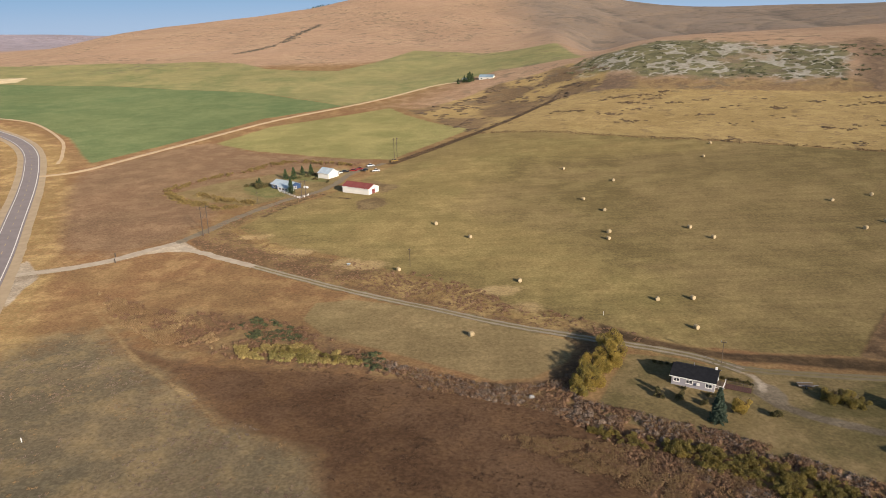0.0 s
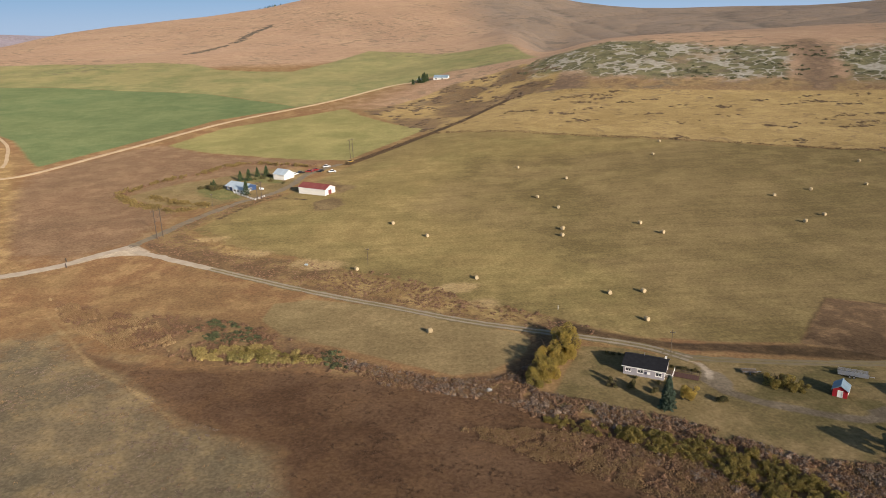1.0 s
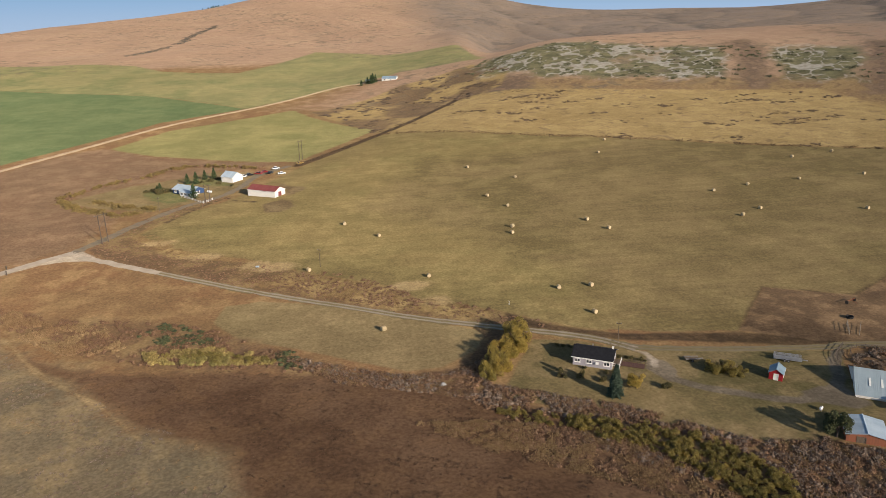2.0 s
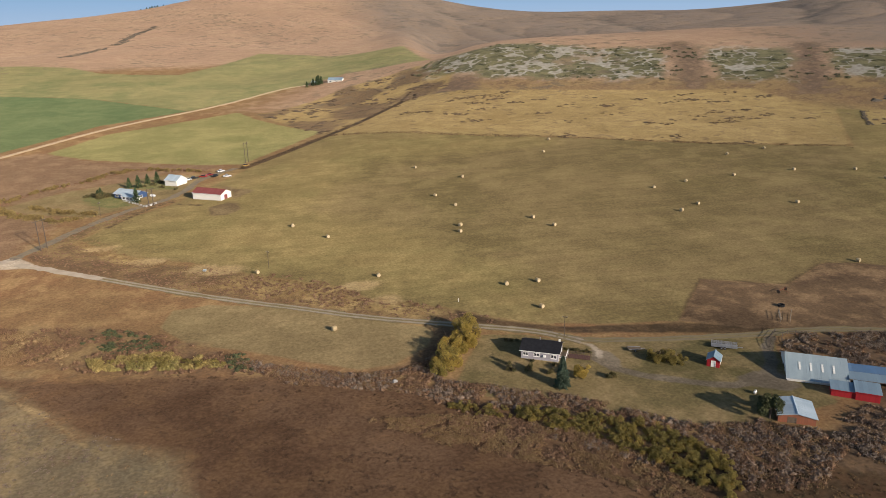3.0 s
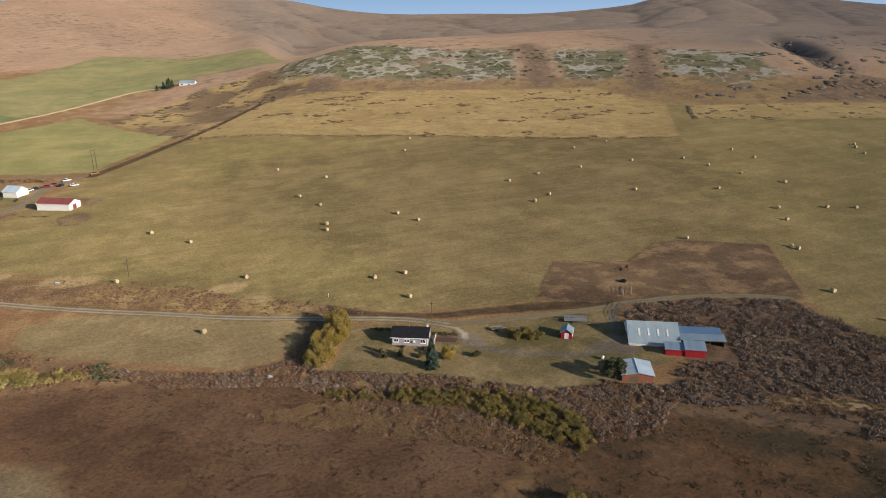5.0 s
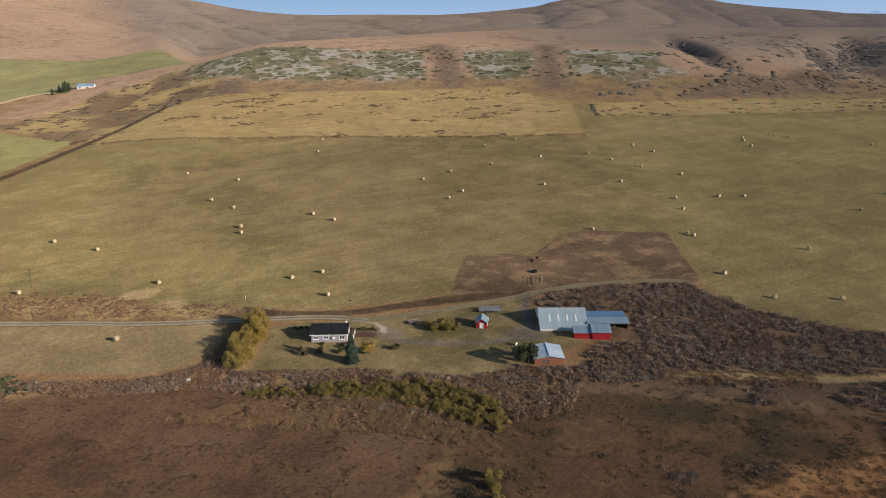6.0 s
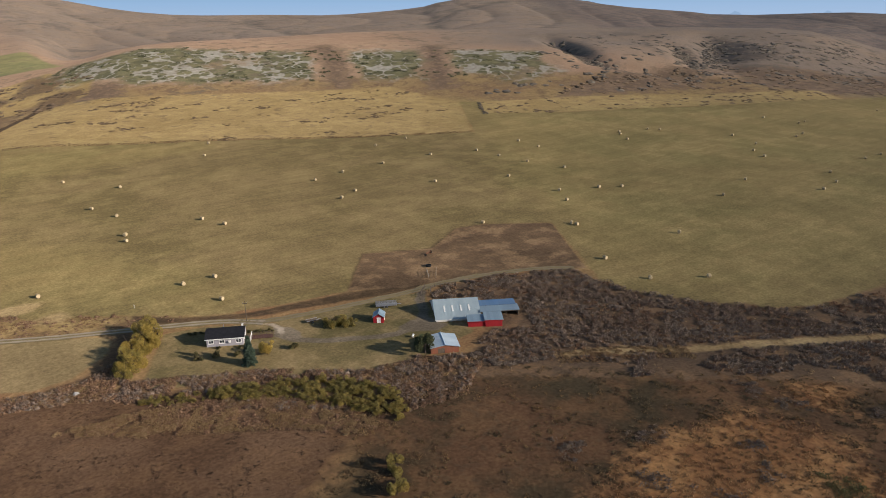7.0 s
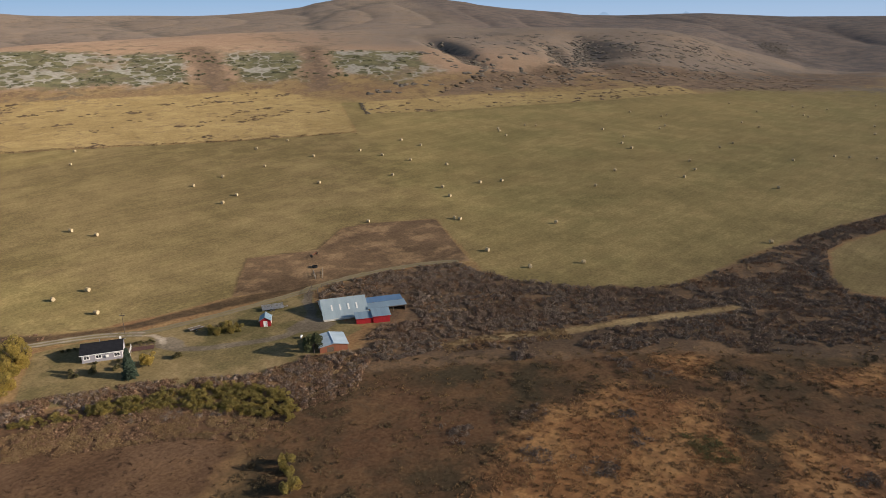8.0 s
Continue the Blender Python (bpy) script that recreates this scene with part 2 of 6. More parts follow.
    col = zone(col, "z_verge", ((0.30, 0.20, 0.085), TAN, (0.36, 0.25, 0.11), RUST), 6, 8)
    col = zone(col, "z_upper", ((0.335, 0.235, 0.098), (0.305, 0.216, 0.093), (0.36, 0.265, 0.112), (0.25, 0.168, 0.078)), 3, 4, 0.3, 1.0, 0.4)
    col = zone(col, "z_flank", ((0.14, 0.093, 0.056), (0.18, 0.12, 0.066), (0.115, 0.08, 0.05), (0.22, 0.15, 0.075)), 4, 12, 0.0, 0.9)
    col = zone(col, "z_hay", ((0.172, 0.13, 0.055), (0.198, 0.144, 0.066), (0.226, 0.173, 0.075), (0.15, 0.111, 0.05)), 0.8, 1.4, 0.7, 1.0, 0.8)
    col = zone(col, "z_hay_green", ((0.235, 0.188, 0.074), (0.232, 0.17, 0.069), (0.285, 0.222, 0.09), (0.19, 0.15, 0.06)), 30, 30, 0.7, 0.75, 0.8)
    col = zone(col, "z_ditch", ((0.074, 0.05, 0.028), (0.064, 0.043, 0.026), (0.105, 0.068, 0.036), (0.056, 0.039, 0.025)), 1.0, 2.0)
    col = zone(col, "z_straw", ((0.38, 0.275, 0.135), (0.34, 0.24, 0.115), (0.42, 0.31, 0.16), (0.28, 0.19, 0.09)), 2.5, 6, 0.0, 0.8)
    col = zone(col, "z_bare", ((0.15, 0.105, 0.055), (0.125, 0.085, 0.047), (0.20, 0.145, 0.075), (0.10, 0.07, 0.042)), 1.5, 4.0, 0.0, 0.9)
    col = zone(col, "z_oval", ((0.235, 0.176, 0.085), (0.205, 0.15, 0.074), (0.265, 0.203, 0.10), (0.188, 0.136, 0.067)), 0.7, 0.9, 0.6, 1.0, 1.0)
    col = zone(col, "z_fallow", ((0.112, 0.073, 0.042), (0.15, 0.097, 0.054), (0.235, 0.152, 0.081), (0.086, 0.058, 0.036)), 0.6, 0.8)
    col = zone(col, "z_dark_green", ((0.115, 0.155, 0.065), (0.14, 0.165, 0.07), (0.165, 0.18, 0.08), (0.105, 0.14, 0.06)), 2, 2, 0.15, 1.0, 0.6, 0.5)
    col = zone(col, "z_green", ((0.185, 0.19, 0.08), (0.24, 0.21, 0.092), (0.28, 0.23, 0.105), (0.165, 0.175, 0.075)), 4, 6, 0.15, 1.0, 0.7, 0.6)
    col = zone(col, "z_light_green", ((0.225, 0.21, 0.08), (0.25, 0.22, 0.087), (0.275, 0.232, 0.096), (0.20, 0.185, 0.073)), 1.5, 2.5, 0.3, 1.0, 0.6, 0.7)
    col = zone(col, "z_pale", ((0.55, 0.44, 0.27), (0.55, 0.44, 0.27), (0.6, 0.48, 0.3), (0.5, 0.4, 0.25)), 2, 2)
    col = zone(col, "z_yard", ((0.20, 0.155, 0.07), (0.22, 0.155, 0.075), (0.25, 0.19, 0.09), (0.17, 0.13, 0.06)), 1.5, 3, 0.0, 1.0, 0.5)
    col = zone(col, "z_garden", ((0.12, 0.135, 0.05), (0.15, 0.145, 0.056), (0.18, 0.155, 0.065), (0.10, 0.11, 0.045)), 2.5, 5, 0.0, 0.9)
    col = zone(col, "z_lawn", ((0.13, 0.108, 0.047), (0.182, 0.135, 0.063), (0.235, 0.17, 0.085), (0.116, 0.096, 0.043)), 0.6, 0.9, 0.0, 1.0, 0.5)
    col = zone(col, "z_drive", ((0.145, 0.117, 0.085), (0.17, 0.137, 0.099), (0.195, 0.158, 0.113), (0.12, 0.096, 0.07)), 0.5, 1.1, 0.0, 0.9)
    col = zone(col, "z_gravel", ((0.31, 0.25, 0.18), (0.36, 0.295, 0.215), (0.39, 0.325, 0.245), (0.27, 0.215, 0.15)), 0.6, 1.0, 0.0, 0.95)
    col = zone(col, "z_sage", ((0.15, 0.124, 0.078), (0.18, 0.137, 0.08), (0.245, 0.178, 0.09), (0.132, 0.108, 0.07)), 9, 18, 0.0, 1.0, 0.0, 0.8)
    col = zone(col, "z_meadow", ((0.10, 0.056, 0.031), (0.132, 0.079, 0.045), (0.13, 0.075, 0.038), (0.09, 0.053, 0.03)), 3, 8, 0.0, 1.0, 0.3)
    col = zone(col, "z_marsh", ((0.20, 0.125, 0.065), (0.165, 0.10, 0.055), (0.26, 0.175, 0.08), (0.12, 0.08, 0.05)), 3, 8)
    col = zone(col, "z_heath", ((0.066, 0.05, 0.028), (0.105, 0.058, 0.031), (0.128, 0.072, 0.036), (0.06, 0.044, 0.027)), 6, 14)
    col = zone(col, "z_ember", ((0.30, 0.148, 0.06), (0.21, 0.103, 0.046), (0.345, 0.188, 0.076), (0.145, 0.08, 0.04)), 5, 14)
    col = zone(col, "z_brush", ((0.106, 0.073, 0.047), (0.124, 0.08, 0.048), (0.175, 0.108, 0.058), (0.09, 0.064, 0.043)), 2, 6)
    col = zone(col, "z_rill", ((0.30, 0.21, 0.10), (0.26, 0.17, 0.08), (0.33, 0.24, 0.12), (0.16, 0.11, 0.06)), 1, 2)
    warp = k.make("ShaderNodeVectorMath", 0, i0=P, i1=k.make("ShaderNodeCombineXYZ", 0, i0=k.math("MULTIPLY", n3, 3), i1=k.math("MULTIPLY", n12, 10), i2=0.0))
    cells = k.t.nodes.new("ShaderNodeTexVoronoi")
    k.put(cells.inputs["Vector"], warp)
    cells.inputs["Scale"].default_value = 1 / 10.5
    thick = k.math("MULTIPLY", k.math("SUBTRACT", k.noise(1 / 40.0, 3, P), 0.395), 2.2)
    rim = k.t.nodes.new("ShaderNodeTexVoronoi")
    rim.feature = "DISTANCE_TO_EDGE"
    k.put(rim.inputs["Vector"], warp)
    rim.inputs["Scale"].default_value = 1 / 10.5
    disc = k.span(k.math("SUBTRACT", k.math("SUBTRACT", cells.outputs["Distance"], 0.46), thick), -0.05, 0.05, 1, 0)
    lane_gap = k.span(k.math("SUBTRACT", rim.outputs["Distance"], k.span(k.noise(1 / 24.0, 2, P), 0.38, 0.6, 0.065, -0.05)), -0.015, 0.03)
    mats = k.math("MULTIPLY", disc, lane_gap)
    pale = k.mix(k.span(n3, 0.35, 0.65), (0.33, 0.315, 0.265), (0.235, 0.21, 0.16))
    rock = k.mix(mats, pale, k.mix(k.span(n12, 0.4, 0.62), (0.092, 0.094, 0.05), (0.15, 0.137, 0.072)))
    rock = k.mix(k.span(k.noise(1 / 70.0, 3, P), 0.56, 0.66, 0, 0.7), rock, (0.24, 0.17, 0.10))
    dscree = k.math("ADD", k.attr("z_scree"), k.math("MULTIPLY", k.math("SUBTRACT", n40, 0.5), 70))
    col = k.mix(k.span(dscree, -8, 14, 0, 0.95), col, rock)
    clumps = k.math("MULTIPLY", k.span(k.noise(1 / 15.0, 4, P, 0.6), 0.53, 0.63), k.span(k.noise(1 / 140.0, 3, P), 0.40, 0.58))
    on_hill = k.span(k.math("MAXIMUM", k.attr("z_hills"), k.attr("z_grey")), -20, 40, 0, 0.72)
    col = k.mix(k.math("MULTIPLY", clumps, on_hill), col, (0.145, 0.115, 0.078))
    scrub = k.math("MULTIPLY", k.span(k.noise(1 / 60.0, 5, P, 0.7), 0.51, 0.6), k.span(k.noise(1 / 320.0, 2, P), 0.40, 0.55, 0, 0.75))
    col = k.mix(k.math("MULTIPLY", scrub, k.span(k.attr("z_grey"), 0, 60)), col, (0.14, 0.115, 0.09))
    draw = k.math("MULTIPLY", k.span(k.attr("z_draw"), 0.0, 0.22), k.span(k.noise(1 / 55.0, 4, P, 0.65), 0.42, 0.56, 0, 0.75))
    col = k.mix(draw, col, (0.125, 0.104, 0.08))
    on_slope = k.span(k.math("MAXIMUM", k.attr("z_upper"), k.attr("z_scrub")), -6, 6, 0, 0.6)
    col = k.mix(k.math("MULTIPLY", k.span(k.noise(1 / 8.0, 3, P, 0.6), 0.58, 0.66), on_slope), col, (0.17, 0.115, 0.068))
    # slopes behind the spur: their dimmer light is put into darker colours
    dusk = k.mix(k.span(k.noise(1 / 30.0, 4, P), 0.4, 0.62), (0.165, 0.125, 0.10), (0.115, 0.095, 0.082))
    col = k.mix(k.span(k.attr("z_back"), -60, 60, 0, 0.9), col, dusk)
    # folds: dark brush colour, with the shade of a ridge's back painted in
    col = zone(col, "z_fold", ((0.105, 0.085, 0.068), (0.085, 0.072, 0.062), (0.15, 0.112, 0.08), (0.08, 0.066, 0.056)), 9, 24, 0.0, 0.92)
    speck = k.math("MULTIPLY", k.span(n1, 0.3, 0.72, 0.84, 1.14), k.span(tuft, 0.28, 0.72, 0.90, 1.09))
    speck = k.math("MULTIPLY", speck, k.math("MULTIPLY", k.span(n200, 0.3, 0.7, 0.9, 1.1), k.math("MULTIPLY", k.span(n40, 0.34, 0.66, 0.9, 1.1), k.span(n12, 0.3, 0.7, 0.92, 1.08))))
    mown = k.math("MAXIMUM", k.math("MAXIMUM", k.attr("z_hay"), k.attr("z_oval")), k.math("MAXIMUM", k.attr("z_lawn"), k.attr("z_light_green")))
    speck = k.math("ADD", 1.0, k.math("MULTIPLY", k.math("SUBTRACT", speck, 1.0), k.span(mown, -2, 2, 1.0, 0.9)))
    ruler = k.t.nodes.new("ShaderNodeVectorMath")
    ruler.operation = "LENGTH"
    k.put(ruler.inputs[0], P)
    far_off = ruler.outputs[1]
    speck = k.math("ADD", 1.0, k.math("MULTIPLY", k.math("SUBTRACT", speck, 1.0), k.span(far_off, 250, 900, 1.15, 0.6)))
    grey = k.make("ShaderNodeCombineColor", 0, i0=speck, i1=speck, i2=speck)
    col = k.mix(1.0, col, grey, "MULTIPLY")
    k.bump(k.math("ADD", n1, k.math("MULTIPLY", tuft, 1.2)), 0.22, 0.3)
    k.bsdf.inputs["Specular IOR Level"].default_value = 0.05
    return k.done(col, 0.95)


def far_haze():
    """A mountain so far off that only its blue haze shows, painted as an even glow."""
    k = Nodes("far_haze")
    # emission gives the haze its brightness; no lamp is here
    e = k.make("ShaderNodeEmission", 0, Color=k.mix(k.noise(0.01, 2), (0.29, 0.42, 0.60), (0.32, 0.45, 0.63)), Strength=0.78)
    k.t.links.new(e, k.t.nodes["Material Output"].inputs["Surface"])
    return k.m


def sky_band():
    """The low sky far behind the hills: pale over the skyline, bluer above."""
    k = Nodes("low_sky")
    h = k.make("ShaderNodeSeparateXYZ", 2, Vector=k.where())
    col = k.mix(k.span(h, 60, 330), (0.40, 0.53, 0.72), (0.27, 0.45, 0.68))
    e = k.make("ShaderNodeEmission", 0, Color=col, Strength=0.78)
    k.t.links.new(e, k.t.nodes["Material Output"].inputs["Surface"])
    return k.m


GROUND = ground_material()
ASPHALT = painted("asphalt", (0.17, 0.145, 0.14), (0.215, 0.185, 0.175), 0.2, 0.85, fine=3)
GRAVEL = painted("gravel", (0.30, 0.245, 0.18), (0.40, 0.34, 0.26), 0.3, 0.95, fine=2.5, bump=0.5)
DIRT = painted("dirt", (0.36, 0.26, 0.16), (0.46, 0.35, 0.22), 0.15, 0.95, fine=2.0, bump=0.5)
TRACK = painted("worn_track", (0.22, 0.185, 0.14), (0.30, 0.25, 0.18), 0.4, 0.95, fine=2.5, bump=0.5)
YARD = painted("yard_gravel", (0.135, 0.112, 0.085), (0.21, 0.165, 0.10), 0.45, 0.95, fine=2.5, bump=0.5)
FAINT = painted("faint_rut", (0.15, 0.122, 0.076), (0.19, 0.153, 0.095), 0.4, 0.95, fine=2.5, bump=0.5)
MID_GRASS = painted("mid_grass", (0.20, 0.16, 0.08), (0.14, 0.11, 0.055), 0.5, 0.95, fine=3)
ROAD_PAINT = painted("road_paint", (0.62, 0.60, 0.55), (0.5, 0.48, 0.44), 0.5, 0.7)
ROAD_YELLOW = painted("road_yellow", (0.36, 0.27, 0.13), (0.28, 0.22, 0.14), 0.5, 0.7)
WHITE_WALL = painted("white_siding", (0.74, 0.71, 0.65), (0.64, 0.61, 0.55), 0.6, 0.6, stretch=(0.3, 0.3, 4))
GREY_WALL = painted("grey_siding", (0.34, 0.32, 0.34), (0.29, 0.275, 0.29), 0.6, 0.7, stretch=(0.3, 0.3, 5))
BLUE_WALL = painted("blue_siding", (0.05, 0.09, 0.19), (0.04, 0.07, 0.15), 0.6, 0.6, stretch=(0.3, 0.3, 4))
TRIM = painted("white_trim", (0.78, 0.76, 0.72), (0.7, 0.68, 0.64), 2, 0.5)
SHINGLE = painted("dark_shingle", (0.012, 0.0125, 0.015), (0.022, 0.022, 0.025), 1.2, 0.9, fine=9, bump=0.5)
RED_ROOF = painted("red_roof", (0.17, 0.045, 0.042), (0.22, 0.07, 0.06), 0.5, 0.55, stretch=(1, 0.2, 1))
RED_WALL = painted("red_wall", (0.33, 0.022, 0.028), (0.25, 0.018, 0.022), 0.7, 0.65, stretch=(3, 3, 0.3))
RUST_WALL = painted("weathered_wall", (0.28, 0.10, 0.055), (0.20, 0.085, 0.05), 0.7, 0.85, stretch=(4, 4, 0.3))
METAL = painted("galvanised_roof", (0.385, 0.455, 0.47), (0.30, 0.365, 0.39), 0.35, 0.45, 0.12, fine=5, stretch=(0.7, 0.18, 1), vary=0.14)
METAL_BLUE = painted("blue_grey_roof", (0.25, 0.335, 0.39), (0.195, 0.265, 0.32), 0.35, 0.5, 0.1, fine=5, stretch=(0.7, 0.2, 1), vary=0.25)
DEEP_BLUE = painted("deep_blue_roof", (0.10, 0.185, 0.31), (0.13, 0.21, 0.32), 0.35, 0.5, 0.1, fine=5, stretch=(0.7, 0.2, 1), vary=0.2)
PALE_METAL = painted("pale_roof", (0.45, 0.52, 0.56), (0.35, 0.43, 0.49), 0.35, 0.45, 0.12, fine=5, vary=0.2)
SKYLIGHT = painted("skylight_sheet", (0.75, 0.74, 0.68), (0.65, 0.64, 0.58), 1.5, 0.45)
OLD_WOOD = painted("old_wood", (0.16, 0.12, 0.085), (0.10, 0.075, 0.055), 2, 0.9, stretch=(5, 5, 0.5))
PALE_WOOD = painted("pale_wood", (0.34, 0.28, 0.21), (0.25, 0.205, 0.155), 2, 0.9, stretch=(5, 5, 0.5))
DECK_WOOD = painted("deck_wood", (0.115, 0.062, 0.05), (0.08, 0.046, 0.038), 1.2, 0.9, stretch=(5, 0.5, 1))
POLE_WOOD = painted("pole_wood", (0.13, 0.10, 0.078), (0.085, 0.066, 0.052), 2, 0.9, stretch=(5, 5, 0.4))
STEEL = painted("steel", (0.45, 0.45, 0.45), (0.33, 0.33, 0.34), 2, 0.4, 0.7)
RUBBER = painted("rubber", (0.02, 0.02, 0.02), (0.03, 0.03, 0.03), 6, 0.85)
GLASS = glass_dark("window_glass")
# near-black stand-in for the unlit inside behind an opening
DARK_INSIDE = painted("dark_inside", (0.03, 0.026, 0.022), (0.02, 0.018, 0.016), 1, 0.95)
STRAW_BALE = painted("straw_bale", (0.47, 0.365, 0.21), (0.37, 0.285, 0.16), 1.2, 0.95, fine=9, bump=0.8, vary=0.25)
BALE_END = painted("bale_end", (0.56, 0.44, 0.27), (0.46, 0.36, 0.21), 2.5, 0.95, fine=9, bump=0.8)
CONCRETE = painted("concrete", (0.36, 0.34, 0.31), (0.28, 0.265, 0.24), 1.5, 0.9)
BARK = painted("bark", (0.10, 0.075, 0.055), (0.065, 0.05, 0.04), 3, 0.95, stretch=(3, 3, 0.6))
SPRUCE_LEAF = leafy("spruce_needles", ((0.06, 0.085, 0.056), (0.105, 0.138, 0.092), (0.08, 0.108, 0.07)))
PINE_LEAF = leafy("pine_needles", ((0.045, 0.07, 0.03), (0.07, 0.10, 0.042), (0.055, 0.082, 0.036)))
GOLD_LEAF = leafy("golden_leaves", ((0.46, 0.34, 0.085), (0.33, 0.265, 0.078), (0.25, 0.215, 0.07), (0.50, 0.35, 0.08)), 0.8, 0.3, 0.4)
OCHRE_LEAF = leafy("ochre_leaves", ((0.26, 0.19, 0.075), (0.33, 0.235, 0.085), (0.19, 0.135, 0.065)), 0.9, 0.09, 0.2)
YELLOW_LEAF = leafy("yellow_leaves", ((0.50, 0.36, 0.085), (0.42, 0.31, 0.08), (0.36, 0.26, 0.075)), 0.8, 0.12, 0.3)
WILLOW_LEAF = leafy("willow_leaves", ((0.29, 0.24, 0.076), (0.40, 0.31, 0.095), (0.48, 0.34, 0.09), (0.24, 0.205, 0.07)), 0.8, 0.12, 0.5)
OLIVE_LEAF = leafy("olive_leaves", ((0.13, 0.118, 0.053), (0.19, 0.158, 0.068), (0.23, 0.172, 0.068), (0.11, 0.102, 0.05)), 0.8, 0.12, 0.3)
DARK_LEAF = leafy("dark_leaves", ((0.066, 0.076, 0.034), (0.105, 0.11, 0.048), (0.085, 0.088, 0.04)))
BRUSH_LEAF = leafy("brush_twigs", ((0.185, 0.14, 0.104), (0.27, 0.203, 0.152), (0.21, 0.144, 0.10)), 0.95, 0.06)
RED_BRUSH = leafy("reddish_twigs", ((0.19, 0.11, 0.064), (0.29, 0.178, 0.104), (0.19, 0.114, 0.068)), 0.95, 0.06)
REED_LEAF = leafy("reed_stems", ((0.36, 0.265, 0.095), (0.28, 0.215, 0.08), (0.235, 0.205, 0.07)), 0.95, 0.08)
MEADOW_LEAF = leafy("meadow_tufts", ((0.11, 0.066, 0.039), (0.14, 0.085, 0.051), (0.105, 0.066, 0.04)), 0.95, 0.07)
SAGE_TUFT = leafy("sage_tufts", ((0.165, 0.13, 0.082), (0.215, 0.165, 0.10), (0.15, 0.122, 0.082)), 0.95, 0.07)
STRAW_LEAF = leafy("straw_grass", ((0.29, 0.19, 0.095), (0.34, 0.235, 0.12), (0.24, 0.145, 0.075)), 0.95, 0.07)
HEATH_LEAF = leafy("heath_twigs", ((0.11, 0.083, 0.044), (0.15, 0.11, 0.06), (0.12, 0.088, 0.044)), 0.95, 0.07)
GRASS_LEAF = leafy("dry_grass", ((0.26, 0.17, 0.075), (0.20, 0.12, 0.055), (0.15, 0.10, 0.05)), 0.95, 0.07)
EMBER_LEAF = leafy("orange_grass", ((0.36, 0.20, 0.09), (0.28, 0.15, 0.07), (0.40, 0.25, 0.12)), 0.95, 0.07)
FLAT_BRUSH = leafy("low_brush", ((0.135, 0.09, 0.052), (0.165, 0.112, 0.066), (0.125, 0.086, 0.052)), 0.95, 0.02)
FOLD_BRUSH = leafy("fold_brush", ((0.115, 0.096, 0.072), (0.15, 0.122, 0.09), (0.125, 0.102, 0.076)), 0.95, 0.02)
SAGE_LEAF = leafy("hill_brush", ((0.135, 0.135, 0.075), (0.175, 0.165, 0.095), (0.155, 0.145, 0.085)), 0.95, 0.02)


# ---------------------------------------------------------------- building blocks
def mesh_of(name, verts, faces):
    me = bpy.data.meshes.new(name)
    if isinstance(faces, np.ndarray):
        n, k = faces.shape
        me.vertices.add(len(verts))
        me.vertices.foreach_set("co", np.ascontiguousarray(verts, dtype=np.float32).ravel())
        me.loops.add(n * k)
        me.loops.foreach_set("vertex_index", np.ascontiguousarray(faces, dtype=np.int32).ravel())
        me.polygons.add(n)
        me.polygons.foreach_set("loop_start", np.arange(0, n * k, k, dtype=np.int32))
        me.update(calc_edges=True)
        return me
    me.from_pydata([tuple(v) for v in verts], [], [tuple(f) for f in faces])
    me.update()
    return me


def part(name, bm, material, parent, label=""):
    """Link a bmesh (or a ready mesh) as one object under a thing or a part."""
    if isinstance(bm, bmesh.types.BMesh):
        me = bpy.data.meshes.new(name)
        bm.to_mesh(me)
        bm.free()
    else:
        me = bm
    if material and not me.materials:
        me.materials.append(material)
    ob = new(name, me)
    if parent:
        ob.parent = parent
    return tagged(ob, label)


def thing(name, x, y, turn, label, category, group="", sink=0.05, z=None):
    """An empty at the base of a thing, standing on the land."""
    ob = new(name)
    ob.empty_display_size = 0.3
    ob.matrix_world = pose(x, y, (float(land(x, y)) if z is None else z) - sink, 0, 0, turn)
    return tagged(ob, label, category, group)


def box(bm, x0, y0, z0, x1, y1, z1):
    v = [bm.verts.new(p) for p in ((x0, y0, z0), (x1, y0, z0), (x1, y1, z0), (x0, y1, z0), (x0, y0, z1), (x1, y0, z1), (x1, y1, z1), (x0, y1, z1))]
    for f in ((3, 2, 1, 0), (4, 5, 6, 7), (0, 1, 5, 4), (1, 2, 6, 5), (2, 3, 7, 6), (3, 0, 4, 7)):
        bm.faces.new([v[i] for i in f])
    return bm


def boxes(*bs):
    bm = bmesh.new()
    for b in bs:
        box(bm, *b)
    return bm


def prism(bm, pts, y0, y1, axis="y"):
    """A polygon in the plane across an axis, drawn out from y0 to y1."""
    def at(p, q):
        return (p[0], q, p[1]) if axis == "y" else (q, p[0], p[1])
    a, b = [bm.verts.new(at(p, y0)) for p in pts], [bm.verts.new(at(p, y1)) for p in pts]
    n = len(pts)
    bm.faces.new(a), bm.faces.new(b[::-1])
    for i in range(n):
        bm.faces.new((a[i], b[i], b[(i + 1) % n], a[(i + 1) % n]))
    bmesh.ops.recalc_face_normals(bm, faces=bm.faces)
    return bm


